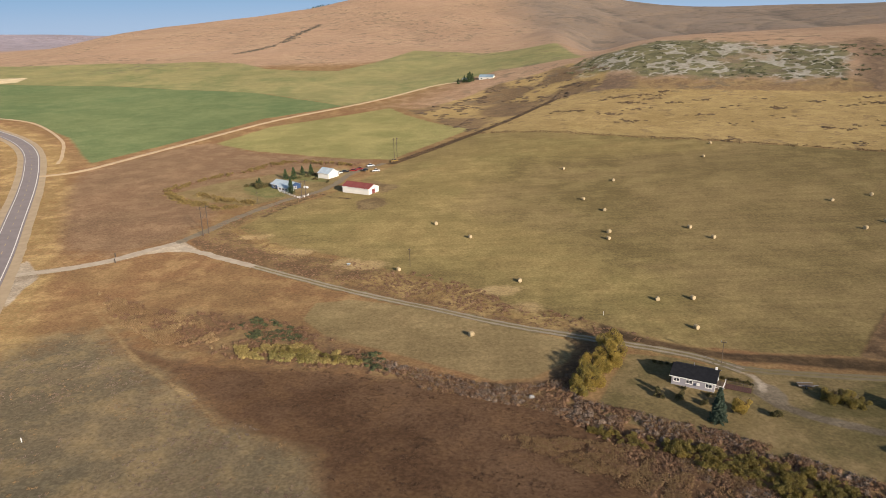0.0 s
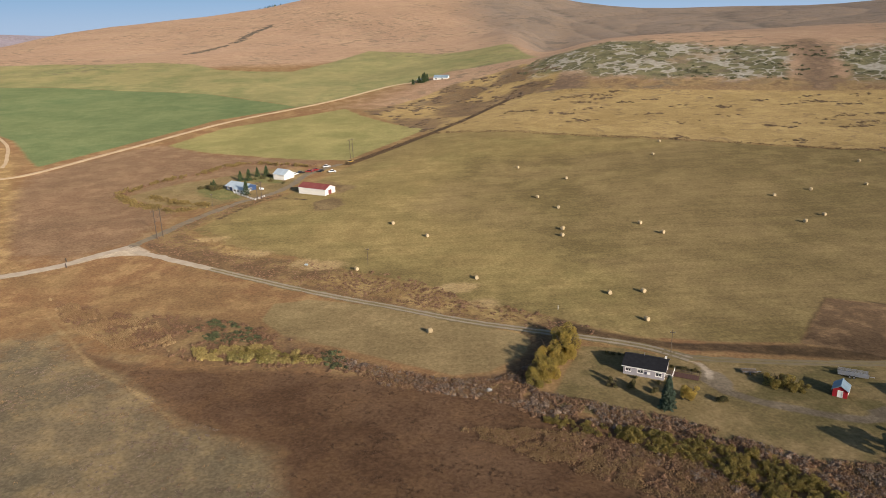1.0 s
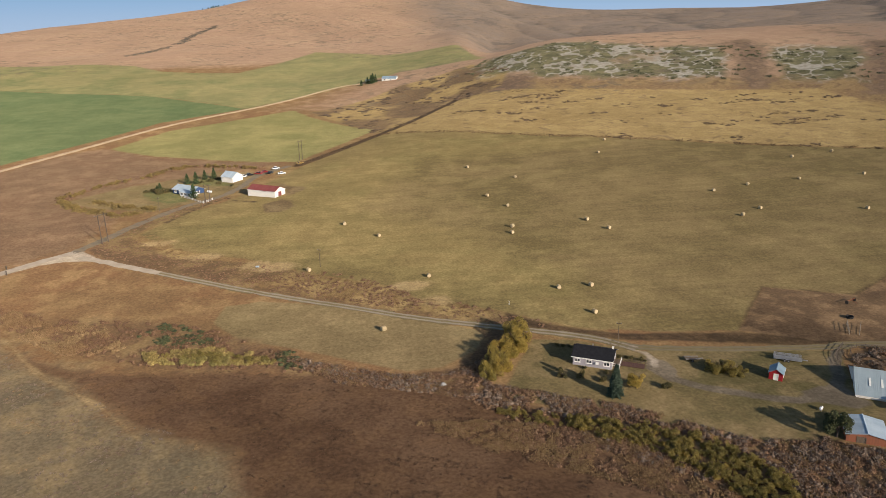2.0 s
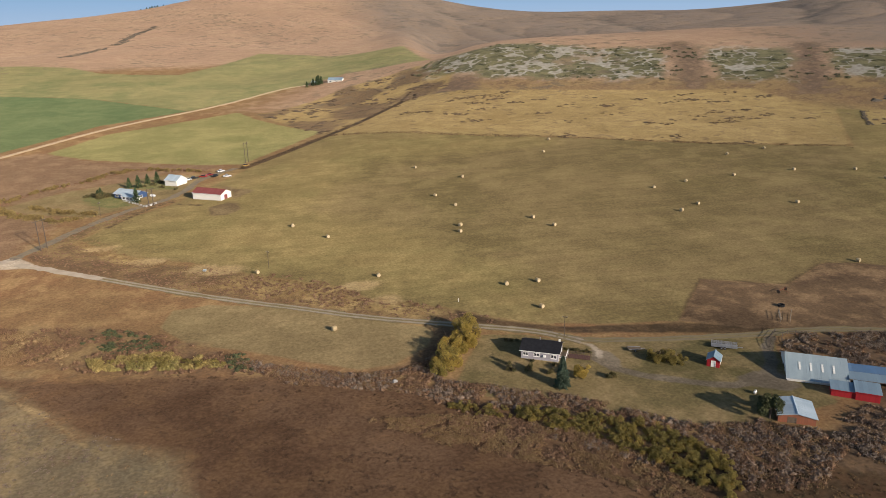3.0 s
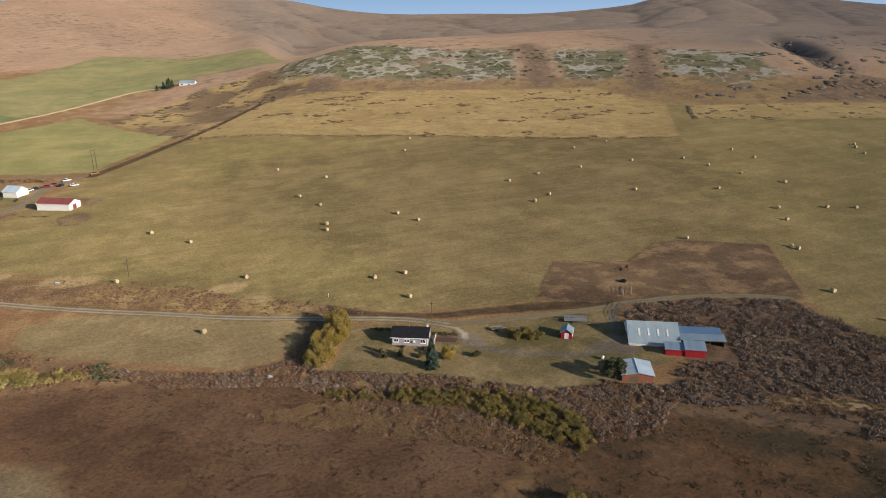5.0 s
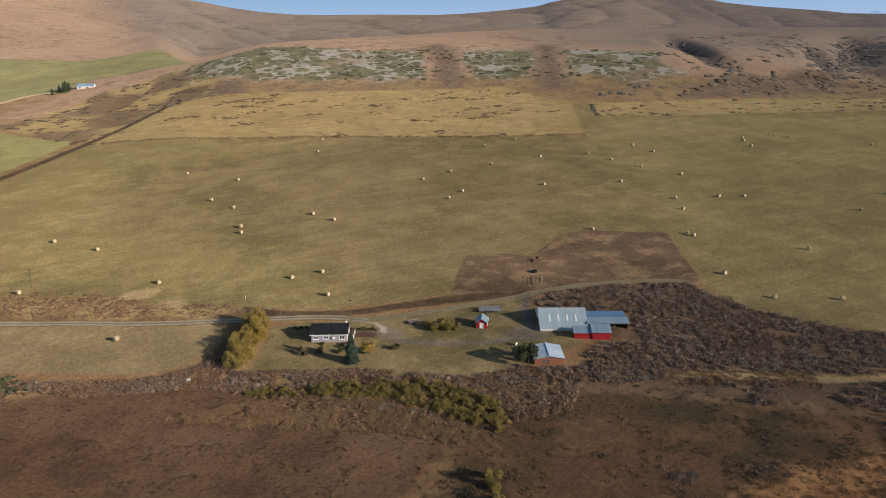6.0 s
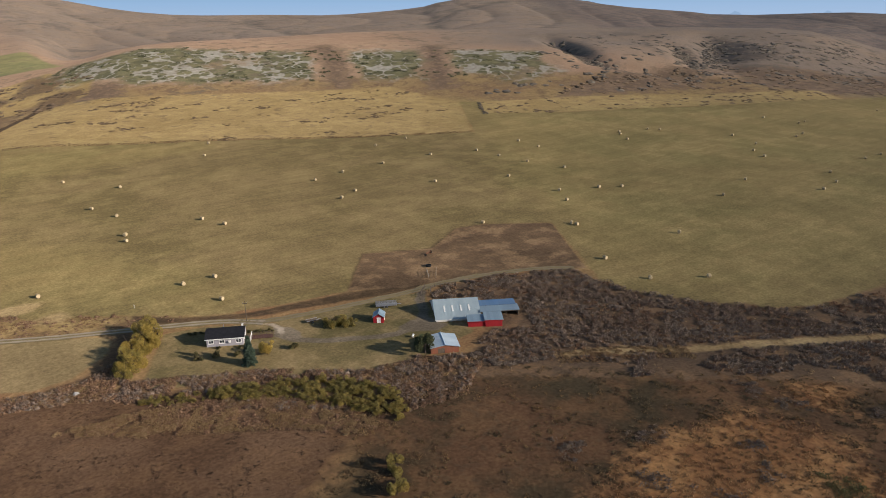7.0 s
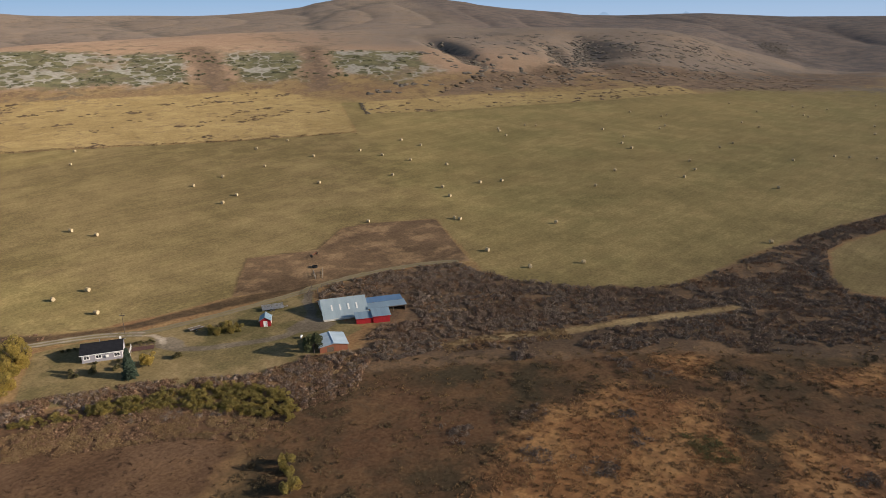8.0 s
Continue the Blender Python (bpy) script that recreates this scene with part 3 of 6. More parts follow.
def tube(bm, p, q, ra, rb=None, n=8):
    """A tapered round bar from p to q."""
    p, q = Vector(p), Vector(q)
    rb = ra if rb is None else rb
    u = (q - p).normalized()
    e = u.orthogonal().normalized()
    g = u.cross(e)
    rings = []
    for c, r in ((p, ra), (q, rb)):
        rings.append([bm.verts.new(c + (e * math.cos(k * math.tau / n) + g * math.sin(k * math.tau / n)) * r) for k in range(n)])
    for k in range(n):
        bm.faces.new((rings[0][k], rings[0][(k + 1) % n], rings[1][(k + 1) % n], rings[1][k]))
    bm.faces.new(rings[0][::-1]), bm.faces.new(rings[1])
    return bm


def pierced(bm, length, height, y0, y1, holes):
    """A wall along x from 0 to length, with openings (x0, x1, z0, z1) that go through it."""
    x = 0.0
    for a, b, c, e in sorted(holes):
        if a > x:
            box(bm, x, y0, 0, a, y1, height)
        if c > 0:
            box(bm, a, y0, 0, b, y1, c)
        if e < height:
            box(bm, a, y0, e, b, y1, height)
        x = b
    if x < length:
        box(bm, x, y0, 0, length, y1, height)
    return bm


def window_in(parent, x0, x1, z0, z1, y_out, frame_mat=None, turn=None):
    """A window: a frame proud of the wall, a mullion, a sill and panes set back."""
    frame_mat = frame_mat or TRIM
    w = new("window")
    w.parent = parent
    if turn is not None:
        w.matrix_basis = turn
    t, p = 0.14, y_out - 0.06
    part("window_frame", boxes((x0 - t, p, z0 - t, x0, y_out + 0.06, z1 + t), (x1, p, z0 - t, x1 + t, y_out + 0.06, z1 + t),
                               (x0, p, z1, x1, y_out + 0.06, z1 + t), (x0, p, z0 - t, x1, y_out + 0.06, z0)), frame_mat, w)
    m = (x0 + x1) / 2
    part("mullion", boxes((m - 0.04, y_out - 0.02, z0, m + 0.04, y_out + 0.06, z1)), frame_mat, w)
    part("window_sill", boxes((x0 - t - 0.05, y_out - 0.14, z0 - t - 0.06, x1 + t + 0.05, y_out - 0.005, z0 - t)), frame_mat, w)
    for a, b in ((x0, m - 0.04), (m + 0.04, x1)):
        part("pane", boxes((a, y_out + 0.03, z0, b, y_out + 0.045, z1)), GLASS, w)
    return w


def sheets(parent, u0, u1, place, n, material, name="metal_sheet"):
    """Roof sheets side by side along x, each with a raised rib; place(x, k) gives the slope's edge points, k = 0 eave, 1 ridge."""
    w = (u1 - u0) / n
    for i in range(n):
        a, b = u0 + i * w, u0 + (i + 1) * w - 0.006
        lift = random.uniform(0.0, 0.012)
        bm = bmesh.new()
        for c, d, h in ((a, b, 0.05), (a + 0.02, a + 0.10, 0.08), (a + w * 0.5, a + w * 0.5 + 0.06, 0.07)):
            q = []
            for x, k, z in ((c, 0, 0), (d, 0, 0), (d, 1, 0), (c, 1, 0), (c, 0, h), (d, 0, h), (d, 1, h), (c, 1, h)):
                X, Y, Z = place(x, k)
                q.append(bm.verts.new((X, Y, Z + z + lift)))
            for f in ((3, 2, 1, 0), (4, 5, 6, 7), (0, 1, 5, 4), (1, 2, 6, 5), (2, 3, 7, 6), (3, 0, 4, 7)):
                bm.faces.new([q[j] for j in f])
        bmesh.ops.recalc_face_normals(bm, faces=bm.faces)
        part(name, bm, material, parent)


def gabled(name, x, y, turn, L, D, wall_h, ridge_h, wall_mat, roof_mat, label, category, n_sheets=0, over=0.35,
           front=(), back=(), ends=((), ()), group="", trim=TRIM, roof_label=""):
    """A gabled building: its front left corner at x, y, its ridge along local x, its front towards -y.
    front, back and the two ends hold openings (x0, x1, z0, z1, kind)."""
    h = thing(name, x, y, turn, label, category, group, 0.15)
    T = 0.16
    for y0, y1, hs in ((0, T, front), (D - T, D, back)):
        part("wall", pierced(bmesh.new(), L, wall_h, y0, y1, [q[:4] for q in hs]), wall_mat, h)
    for k, xx in enumerate((0, L - T)):
        bm = pierced(bmesh.new(), D - 2 * T, wall_h, 0, T, [q[:4] for q in ends[k]])
        # turned so that its outer face looks along -x or +x
        M = Matrix(((0, 1, 0, xx), (1, 0, 0, T), (0, 0, 1, 0), (0, 0, 0, 1)))
        bm.transform(M)
        bmesh.ops.recalc_face_normals(bm, faces=bm.faces)
        prism(bm, [(0, wall_h), (D, wall_h), (D / 2, ridge_h)], xx, xx + T, "x")
        part("gable_wall", bm, wall_mat, h)
    for x0, x1, z0, z1, kind in front:
        if kind == "window":
            window_in(h, x0, x1, z0, z1, 0.0, trim)
        else:
            door_in(h, x0, x1, z1, kind, 0.0)
    for k in (0, 1):
        M = Matrix(((0, 1, 0, 0), (-1, 0, 0, D - T), (0, 0, 1, 0), (0, 0, 0, 1))) if k == 0 else Matrix(((0, -1, 0, L), (1, 0, 0, T), (0, 0, 1, 0), (0, 0, 0, 1)))
        for x0, x1, z0, z1, kind in ends[k]:
            a, b = (D - 2 * T - x1, D - 2 * T - x0) if k == 0 else (x0, x1)
            if kind == "window":
                window_in(h, a, b, z0, z1, 0.0, trim, M)
            else:
                door_in(h, a, b, z1, kind, 0.0, M)
    s = (ridge_h - wall_h) / (D / 2)
    for side in (0, 1):
        def place(px, k, side=side):
            q = D / 2 if k else -over
            return (px, q if side == 0 else D - q, wall_h + s * q + 0.06)
        bm = bmesh.new()
        a, b = (-over, D / 2)
        zs = wall_h + s * a, ridge_h
        pts = [(a, zs[0]), (b, zs[1]), (b, zs[1] + 0.1), (a, zs[0] + 0.1)]
        if side:
            pts = [(D - p, z) for p, z in pts]
        prism(bm, pts, -over, L + over, "x")
        r = part("roof", bm, roof_mat, h, roof_label)
        if n_sheets:
            sheets(r, -over, L + over, place, n_sheets, roof_mat)
        part("eave_board", boxes((-over, (-over - 0.03) if side == 0 else (D + over), zs[0] - 0.12, L + over, -over if side == 0 else D + over + 0.03, zs[0] + 0.08)), trim, h)
    part("ridge_cap", prism(bmesh.new(), [(D / 2 - 0.22, ridge_h + 0.12), (D / 2, ridge_h + 0.24), (D / 2 + 0.22, ridge_h + 0.12), (D / 2, ridge_h + 0.08)], -over, L + over, "x"), roof_mat, h)
    return h


def door_in(parent, x0, x1, z1, material, y_out, turn=None):
    d = new("door")
    d.parent = parent
    if turn is not None:
        d.matrix_basis = turn
    part("door_leaf", boxes((x0, y_out + 0.03, 0, x1, y_out + 0.09, z1)), material, d)
    part("door_frame", boxes((x0 - 0.12, y_out - 0.05, 0, x0, y_out + 0.1, z1 + 0.12), (x1, y_out - 0.05, 0, x1 + 0.12, y_out + 0.1, z1 + 0.12), (x0, y_out - 0.05, z1, x1, y_out + 0.1, z1 + 0.12)), material if material == OLD_WOOD else TRIM, d)
    part("door_handle", boxes((x1 - 0.22, y_out - 0.04, z1 * 0.46, x1 - 0.12, y_out + 0.03, z1 * 0.46 + 0.14)), STEEL, d)


# ---------------------------------------------------------------- the ground
def distance_in(px, py, poly):
    """Signed distance to a polygon's edge, positive inside, kept to 90 m."""
    out = np.full(px.shape, -90.0)
    P = np.array(poly, float)
    near = (px > P[:, 0].min() - 90) & (px < P[:, 0].max() + 90) & (py > P[:, 1].min() - 90) & (py < P[:, 1].max() + 90)
    x, y = px[near], py[near]
    best, inside = np.full(x.shape, 1e9), np.zeros(x.shape, bool)
    for (ax, ay), (bx, by) in zip(P, np.roll(P, -1, 0)):
        k = np.clip(((x - ax) * (bx - ax) + (y - ay) * (by - ay)) / ((bx - ax) ** 2 + (by - ay) ** 2 + 1e-9), 0, 1)
        best = np.minimum(best, np.hypot(x - ax - k * (bx - ax), y - ay - k * (by - ay)))
        inside ^= ((ay > y) != (by > y)) & (x < (bx - ax) * (y - ay) / (by - ay + 1e-12) + ax)
    out[near] = np.clip(np.where(inside, best, -best), -90, 90)
    return out


def distance_line(px, py, line, half):
    """Half a width less the distance to a line of points."""
    best = np.full(px.shape, 1e9)
    for (ax, ay), (bx, by) in zip(line[:-1], line[1:]):
        k = np.clip(((px - ax) * (bx - ax) + (py - ay) * (by - ay)) / ((bx - ax) ** 2 + (by - ay) ** 2), 0, 1)
        best = np.minimum(best, np.hypot(px - ax - k * (bx - ax), py - ay - k * (by - ay)))
    return np.clip(half - best, -90, 90)


HAY = [(-93, 299), (-80, 330), (-59, 359), (-31, 422), (20, 505), (79, 469), (155, 429), (216, 391), (316, 342), (383, 439), (396, 429), (367, 388), (421, 357), (500, 318),
       (574, 284), (676, 251), (737, 236), (900, 120), (900, 60), (560, 20), (420, 18), (354, 29), (321, 39.5), (288, 47.5), (260, 53), (232, 57), (213, 60.7), (200, 69), (186, 89), (178, 106.5),
       (178.5, 119), (183, 124), (215, 175), (190, 192), (178, 195), (154, 181), (130, 193), (106, 165), (80, 169), (65, 174), (53, 182), (41, 192),
       (18, 205), (12, 217), (-19, 238), (-37, 254), (-72, 275)]
OVAL = [(-45, 198), (-43, 211), (-32, 213), (-6, 204), (17, 189), (32, 179), (34, 175), (30, 166), (20, 158), (11, 157), (-3, 165), (-16, 174), (-35, 184)]
FALLOW = [(130, 193), (154, 181), (178, 195), (190, 192), (215, 175), (184, 129), (160, 144), (139, 151), (123, 155), (106, 165)]
LAWN = [(33, 143), (47, 170), (59, 167), (73, 158), (106, 153), (125, 148), (116, 131), (118, 114), (107, 113), (95, 110), (77, 115), (52, 130), (33, 139)]
UPPER = [(20, 507), (79, 471), (155, 431), (216, 393), (316, 344), (383, 439), (370, 520), (226, 593), (150, 625), (110, 640), (70, 600), (40, 545)]
LIGHT_GREEN = [(-169, 516), (-144, 584), (-51, 667), (-33, 622), (19, 533), (-35, 441), (-70, 459), (-133, 486)]
DARK_GREEN = [(-640, 890), (-536, 871), (-391, 852), (-201, 781), (-96, 686), (-158, 625), (-231, 454), (-249, 480), (-288, 541), (-354, 611), (-391, 625), (-620, 690)]
GREEN = [(-900, 1180), (-684, 1122), (-509, 1121), (-299, 1084), (-246, 1001), (-139, 959), (-47, 1205), (56, 1115), (168, 1086), (155, 804), (62, 844),
         (-16, 781), (-96, 686), (-201, 781), (-391, 852), (-536, 871), (-800, 930)]
PALE = [(-700, 960), (-574, 935), (-542, 944), (-525, 887), (-539, 877), (-700, 900)]
YARD_TWO = [(-149, 370), (-125, 401), (-80, 431), (-51, 417), (-69, 363), (-84, 352), (-98, 339), (-132, 356)]
SCREE = [(120, 735), (152, 778), (225, 775), (287, 735), (376, 668), (456, 600), (512, 560), (560, 520), (548, 500), (523, 455), (474, 447), (430, 500), (331, 570), (190, 655), (142, 692)]
MEADOW = [(-95, 185), (-82, 172), (-56, 167), (-35, 165), (-15, 159), (7, 151), (26, 144), (45, 128), (62, 106), (60, 88), (20, 60), (-20, 95), (-29, 128), (-52, 142), (-74, 167)]
SAGE = [(-112, 195), (-74, 167), (-52, 142), (-29, 128), (-14, 100), (-40, 60), (-130, 80), (-135, 160)]
MARSH = [(-118, 224), (-97, 211), (-61, 202), (-43, 192), (-24, 176), (-16, 161), (-35, 166), (-56, 171), (-80, 183), (-106, 204)]
HEATH = [(84, 100), (107, 95), (160, 45), (200, -5), (260, -80), (90, -90), (-5, 25), (18, 58), (57, 84), (61, 102)]
EMBER = [(123, 44), (134, 41), (142, 30), (140, 20), (129, 8), (118, 4), (105, 8), (84, 26), (74, 40), (97, 45), (112, 46)]
EMBERS = [[(158, 41), (163, 34), (162, 28), (153, 27), (150, 34), (152, 41)], [(133, 4), (147, -3), (142, -15), (130, -20), (112, -12), (118, -4)], [(170, 9), (178, 4), (186, -6), (174, -9), (168, 2)]]
FOOT = [[(582, 422), (696, 407), (609, 351), (536, 369), (470, 401), (487, 417)], [(732, 410), (812, 304), (1178, 201), (930, 149), (712, 231), (663, 333)], [(146, 694), (174, 663), (164, 615), (129, 611), (110, 640)]]
# brushy hollows; the fourth outline is a ridge back painted in shade
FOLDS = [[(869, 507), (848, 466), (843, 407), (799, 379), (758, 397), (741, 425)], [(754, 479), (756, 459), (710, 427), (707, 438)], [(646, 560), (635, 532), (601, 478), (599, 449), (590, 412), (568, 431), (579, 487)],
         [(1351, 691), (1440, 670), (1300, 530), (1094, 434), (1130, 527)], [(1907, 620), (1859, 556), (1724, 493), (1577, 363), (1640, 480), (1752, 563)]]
GAPS = [[(388, 676), (370, 621), (349, 583), (335, 554)], [(484, 608), (449, 557), (423, 517), (407, 493)]]
BRUSH = [(108, 103), (114, 107.5), (121, 111), (126, 113), (118, 128), (121, 139), (124, 143), (133, 148.5), (151, 144.5), (171, 136.5), (179, 130), (178, 119), (178.5, 106), (187, 87), (201, 67), (213, 59.5), (232, 55.5), (259, 51.5), (287, 46), (321, 38), (353, 27), (350, 18), (322, 24), (300, 31), (282, 33), (250, 23), (240, 15), (241, 5), (252, -8), (230, -45), (193, -5), (164, 38), (129, 69), (107, 89), (90, 98), (86, 108), (95, 112.5), (99, 108)]
RILL = [(127, 87), (141, 79), (154, 68), (171, 59), (186, 49), (204, 38)]
FIELD_RIGHT = [(282, 31.5), (300, 29.5), (322, 22.5), (420, -8), (420, -60), (260, -20), (243, 6), (241, 15.5), (249.5, 22)]


DITCH = [(43.8, 189.2), (49.4, 183.2), (54.7, 178.3), (66.4, 171.5), (74.7, 168.7), (84.4, 167.1), (100.5, 164.4), (119.5, 159.1), (130.8, 154.5), (128.9, 152.0), (115.8, 153.6), (97.4, 158.7), (82.4, 162.9), (73.0, 164.5), (63.3, 170.0), (51.1, 176.6), (41.8, 181.6)]
PASTURE = [(-225, 430), (-197, 500), (-170, 520), (-135, 486), (-60, 455), (-40, 440), (-80, 431), (-125, 401), (-149, 370), (-132, 356), (-110, 335), (-113, 285), (-135, 266), (-160, 275), (-200, 345)]
ROUGH = [(-108, 282), (-103, 310), (-92, 338), (-78, 357), (-62, 362), (-75, 340), (-91, 312), (-95, 296), (-84, 282), (-66, 264), (-38, 252), (-19, 237), (10, 216), (20, 203), (42, 191), (56, 179), (50, 176), (38, 182), (17, 192), (-6, 206), (-29, 220), (-55, 238), (-85, 259), (-101, 271)]
BARE = [[(-45, 332), (-44, 340), (-36, 347), (-30, 342), (-29, 331), (-35, 322), (-43, 323)], [(-45, 389), (-36, 375), (-25, 367), (-28, 360), (-34, 351), (-36, 366)]]
FLANK = [(-35, 653), (-20, 660), (55, 751), (135, 774), (160, 700), (140, 650), (87, 620), (48, 548), (21, 512), (-13, 598)]


DRIVE = [(72.5, 148.5), (75, 142), (80, 137.3), (86, 133.5), (92.5, 129.8), (99.4, 127), (105.4, 127.5), (111.6, 131), (116, 136), (119.5, 143), (125, 149)]


HIGHWAY_LINE = [(-60, 10), (-95, 82), (-122, 140), (-148, 198), (-177, 263), (-203, 318), (-231, 378), (-260, 436), (-288, 486), (-319, 527), (-353, 560), (-404, 598), (-483, 641), (-620, 700)]


def build_ground():
    """A fan of rings round the valley, fine where the drone looks, out to the horizon."""
    fine = np.radians(np.arange(-44, 94.01, 0.185))
    coarse = np.radians(np.arange(97, 313, 3.0))
    az = np.concatenate([fine, coarse])
    rings = np.concatenate([np.linspace(0.02, 92, 14), np.geomspace(97, 1000, 250), np.geomspace(1008, 2950, 170), np.geomspace(2985, 4850, 40)])
    n, m = len(az), len(rings)
    X = rings[:, None] * np.sin(az)[None]
    Y = -15 + rings[:, None] * np.cos(az)[None]
    Z = land(X, Y)
    co = np.stack([X, Y, Z], -1).reshape(-1, 3)
    i, j = np.meshgrid(np.arange(m - 1), np.arange(n), indexing="ij")
    j2 = (j + 1) % n
    quads = np.stack([i * n + j, (i + 1) * n + j, (i + 1) * n + j2, i * n + j2], -1).reshape(-1, 4)[:, ::-1]
    me = bpy.data.meshes.new("ground")
    me.vertices.add(len(co))
    me.vertices.foreach_set("co", co.ravel())
    nq = len(quads)
    me.loops.add(nq * 4)
    me.loops.foreach_set("vertex_index", quads.ravel())
    me.polygons.add(nq)
    me.polygons.foreach_set("loop_start", np.arange(0, nq * 4, 4))
    me.polygons.foreach_set("use_smooth", np.ones(nq, bool))
    me.update()
    x, y = co[:, 0], co[:, 1]
    s, w, r = 0.44 * x + 0.90 * y, 0.90 * x - 0.44 * y, np.hypot(x, y + 15)
    fields = {
        "z_hills": np.maximum(np.minimum(s - 600, 0.9 * (w + 330)), np.minimum(r - 1080, -0.0 * s + 400)),
        "z_grey": np.maximum(np.minimum(r - 800, 0.8 * (w - 190)), np.minimum(r - 1110, 0.8 * (x - 190))),
        "z_far_haze": np.minimum(r - 3300, -0.55 * x - y * 0.2),
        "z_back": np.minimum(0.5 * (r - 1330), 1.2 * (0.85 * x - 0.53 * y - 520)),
        "z_scrub": np.minimum(55 - np.abs(s - 612 + 40 * sstep(w, 60, 300)), w + 230),
        "z_pasture": distance_in(x, y, PASTURE),
        "z_rough": np.maximum.reduce([distance_in(x, y, ROUGH), distance_line(x, y, [(37, 178), (33.5, 164.5), (24, 153.8), (12, 152)], 3.0)]),
        "z_verge": np.maximum(np.maximum(distance_in(x, y, [(-95, 299), (-85, 296), (-73, 277), (-60, 268), (-66, 262), (-86, 284)]), distance_in(x, y, [(-19, 238), (12, 217), (18, 205), (41, 190), (30, 186), (-6, 208), (-40, 230)])),
                              distance_line(x, y, HIGHWAY_LINE, 20)),
        "z_flank": np.minimum(distance_in(x, y, FLANK), 16 * np.sin(x / 15 - y / 40 + np.sin(y / 31)) * np.sin(y / 24 + x / 50) + 5 - 0.12 * np.abs(x - 60)),
        "z_upper": np.maximum(np.maximum(distance_in(x, y, UPPER), distance_in(x, y, FLANK)), distance_in(x, y, [(367, 388), (396, 429), (466, 398), (597, 328), (698, 286), (676, 251), (574, 284), (421, 357)])),
        "z_hay": np.maximum(distance_in(x, y, HAY), distance_in(x, y, FIELD_RIGHT)),
        "z_ditch": np.maximum.reduce([distance_in(x, y, DITCH), distance_line(x, y, [(-62, 352), (-48, 344)], 1.0), distance_line(x, y, [(107, 166), (130, 193.5), (154, 181.5), (178, 195.5), (190, 192.5)], 0.45), distance_line(x, y, [(-86, 316), (-72, 349), (-64, 357)], 0.9), distance_line(x, y, [(-33, 428), (-10, 462), (20, 506), (48, 548), (100, 640)], 3.5)]),
        "z_hay_green": np.minimum(distance_in(x, y, HAY), (40 - np.abs(distance_in(x, y, HAY) - 14) * 2) * (1 - sstep(w, -60, 20)) - 30 * sstep(w, -60, 20) * (1 - sstep(w, 60, 220)) + 90 * sstep(w, 60, 220) + 80 * (1 - sstep(w, -120, 0)) - 40 * sstep(s, 300, 420) * (1 - sstep(w, 60, 220)) * sstep(w, -160, -60)),
        "z_straw": np.maximum.reduce([q - np.hypot(x - a, 1.6 * (y - b)) for a, b, q in ((-28.9, 245.9, 8), (16.7, 216.7, 7), (-80.5, 285.0, 6), (-59.4, 262.8, 7), (-38.9, 250.5, 6), (23.5, 202.2, 6))]),
        "z_bare": np.maximum.reduce([distance_in(x, y, p) for p in BARE]),
        "z_oval": distance_in(x, y, OVAL),
        "z_fallow": distance_in(x, y, FALLOW),
        "z_dark_green": distance_in(x, y, DARK_GREEN), "z_green": distance_in(x, y, GREEN), "z_light_green": distance_in(x, y, LIGHT_GREEN),
        "z_garden": np.maximum(distance_in(x, y, [(-113, 384), (-104, 390), (-90, 376), (-83, 358), (-92, 354), (-105, 364)]), distance_in(x, y, [(-94, 402), (-84, 412), (-72, 404), (-66, 388), (-76, 390), (-84, 396)])),
        "z_pale": distance_in(x, y, PALE), "z_yard": distance_in(x, y, YARD_TWO), "z_lawn": distance_in(x, y, LAWN),
        "z_drive": np.maximum(np.maximum(distance_line(x, y, DRIVE, 1.5), distance_in(x, y, [(101, 131), (108, 133), (114, 130), (116, 122), (110, 121), (103, 125)]) - 0.5),
                              distance_in(x, y, [(73, 155), (78, 152), (79, 146), (76.5, 141), (72, 143.5), (70.5, 148)]) - 0.8),
        "z_gravel": np.maximum.reduce([distance_in(x, y, [(-144, 211), (-154, 226), (-168, 252), (-165, 262), (-155, 249.5), (-150, 243), (-148, 228)]), distance_line(x, y, [(-166, 243), (-157, 246), (-143, 251), (-131, 259), (-122, 268)], 2.9), distance_line(x, y, [(66, 165), (71.5, 160.4), (74.4, 156.4), (75, 152), (73.6, 149)], 0.7), distance_in(x, y, [(-125, 264), (-116, 275), (-112, 286), (-108, 279), (-101, 270.5), (-104, 267.5), (-112, 268.5)])]),
        "z_sage": distance_in(x, y, SAGE), "z_meadow": distance_in(x, y, MEADOW), "z_marsh": distance_in(x, y, MARSH),
        "z_heath": distance_in(x, y, HEATH), "z_ember": np.maximum.reduce([distance_in(x, y, p) for p in (EMBER, *EMBERS)]), "z_brush": distance_in(x, y, BRUSH),
        "z_rill": np.maximum(distance_line(x, y, RILL, 1.8), distance_line(x, y, [(-113, 208), (-100, 192), (-83, 170), (-64, 153), (-50, 136)], 0.25)), "z_scree": np.minimum(distance_in(x, y, SCREE), -1.5 * np.maximum(distance_line(x, y, GAPS[0], 20), distance_line(x, y, GAPS[1], 16))),
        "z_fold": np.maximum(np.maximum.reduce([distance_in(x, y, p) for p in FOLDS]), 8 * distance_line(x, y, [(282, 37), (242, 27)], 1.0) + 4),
        "z_draw": draws(x, y),
        "z_foot": np.maximum.reduce([*(distance_in(x, y, p) for p in FOOT), *(distance_line(x, y, p, 13) for p in GAPS)]),
    }
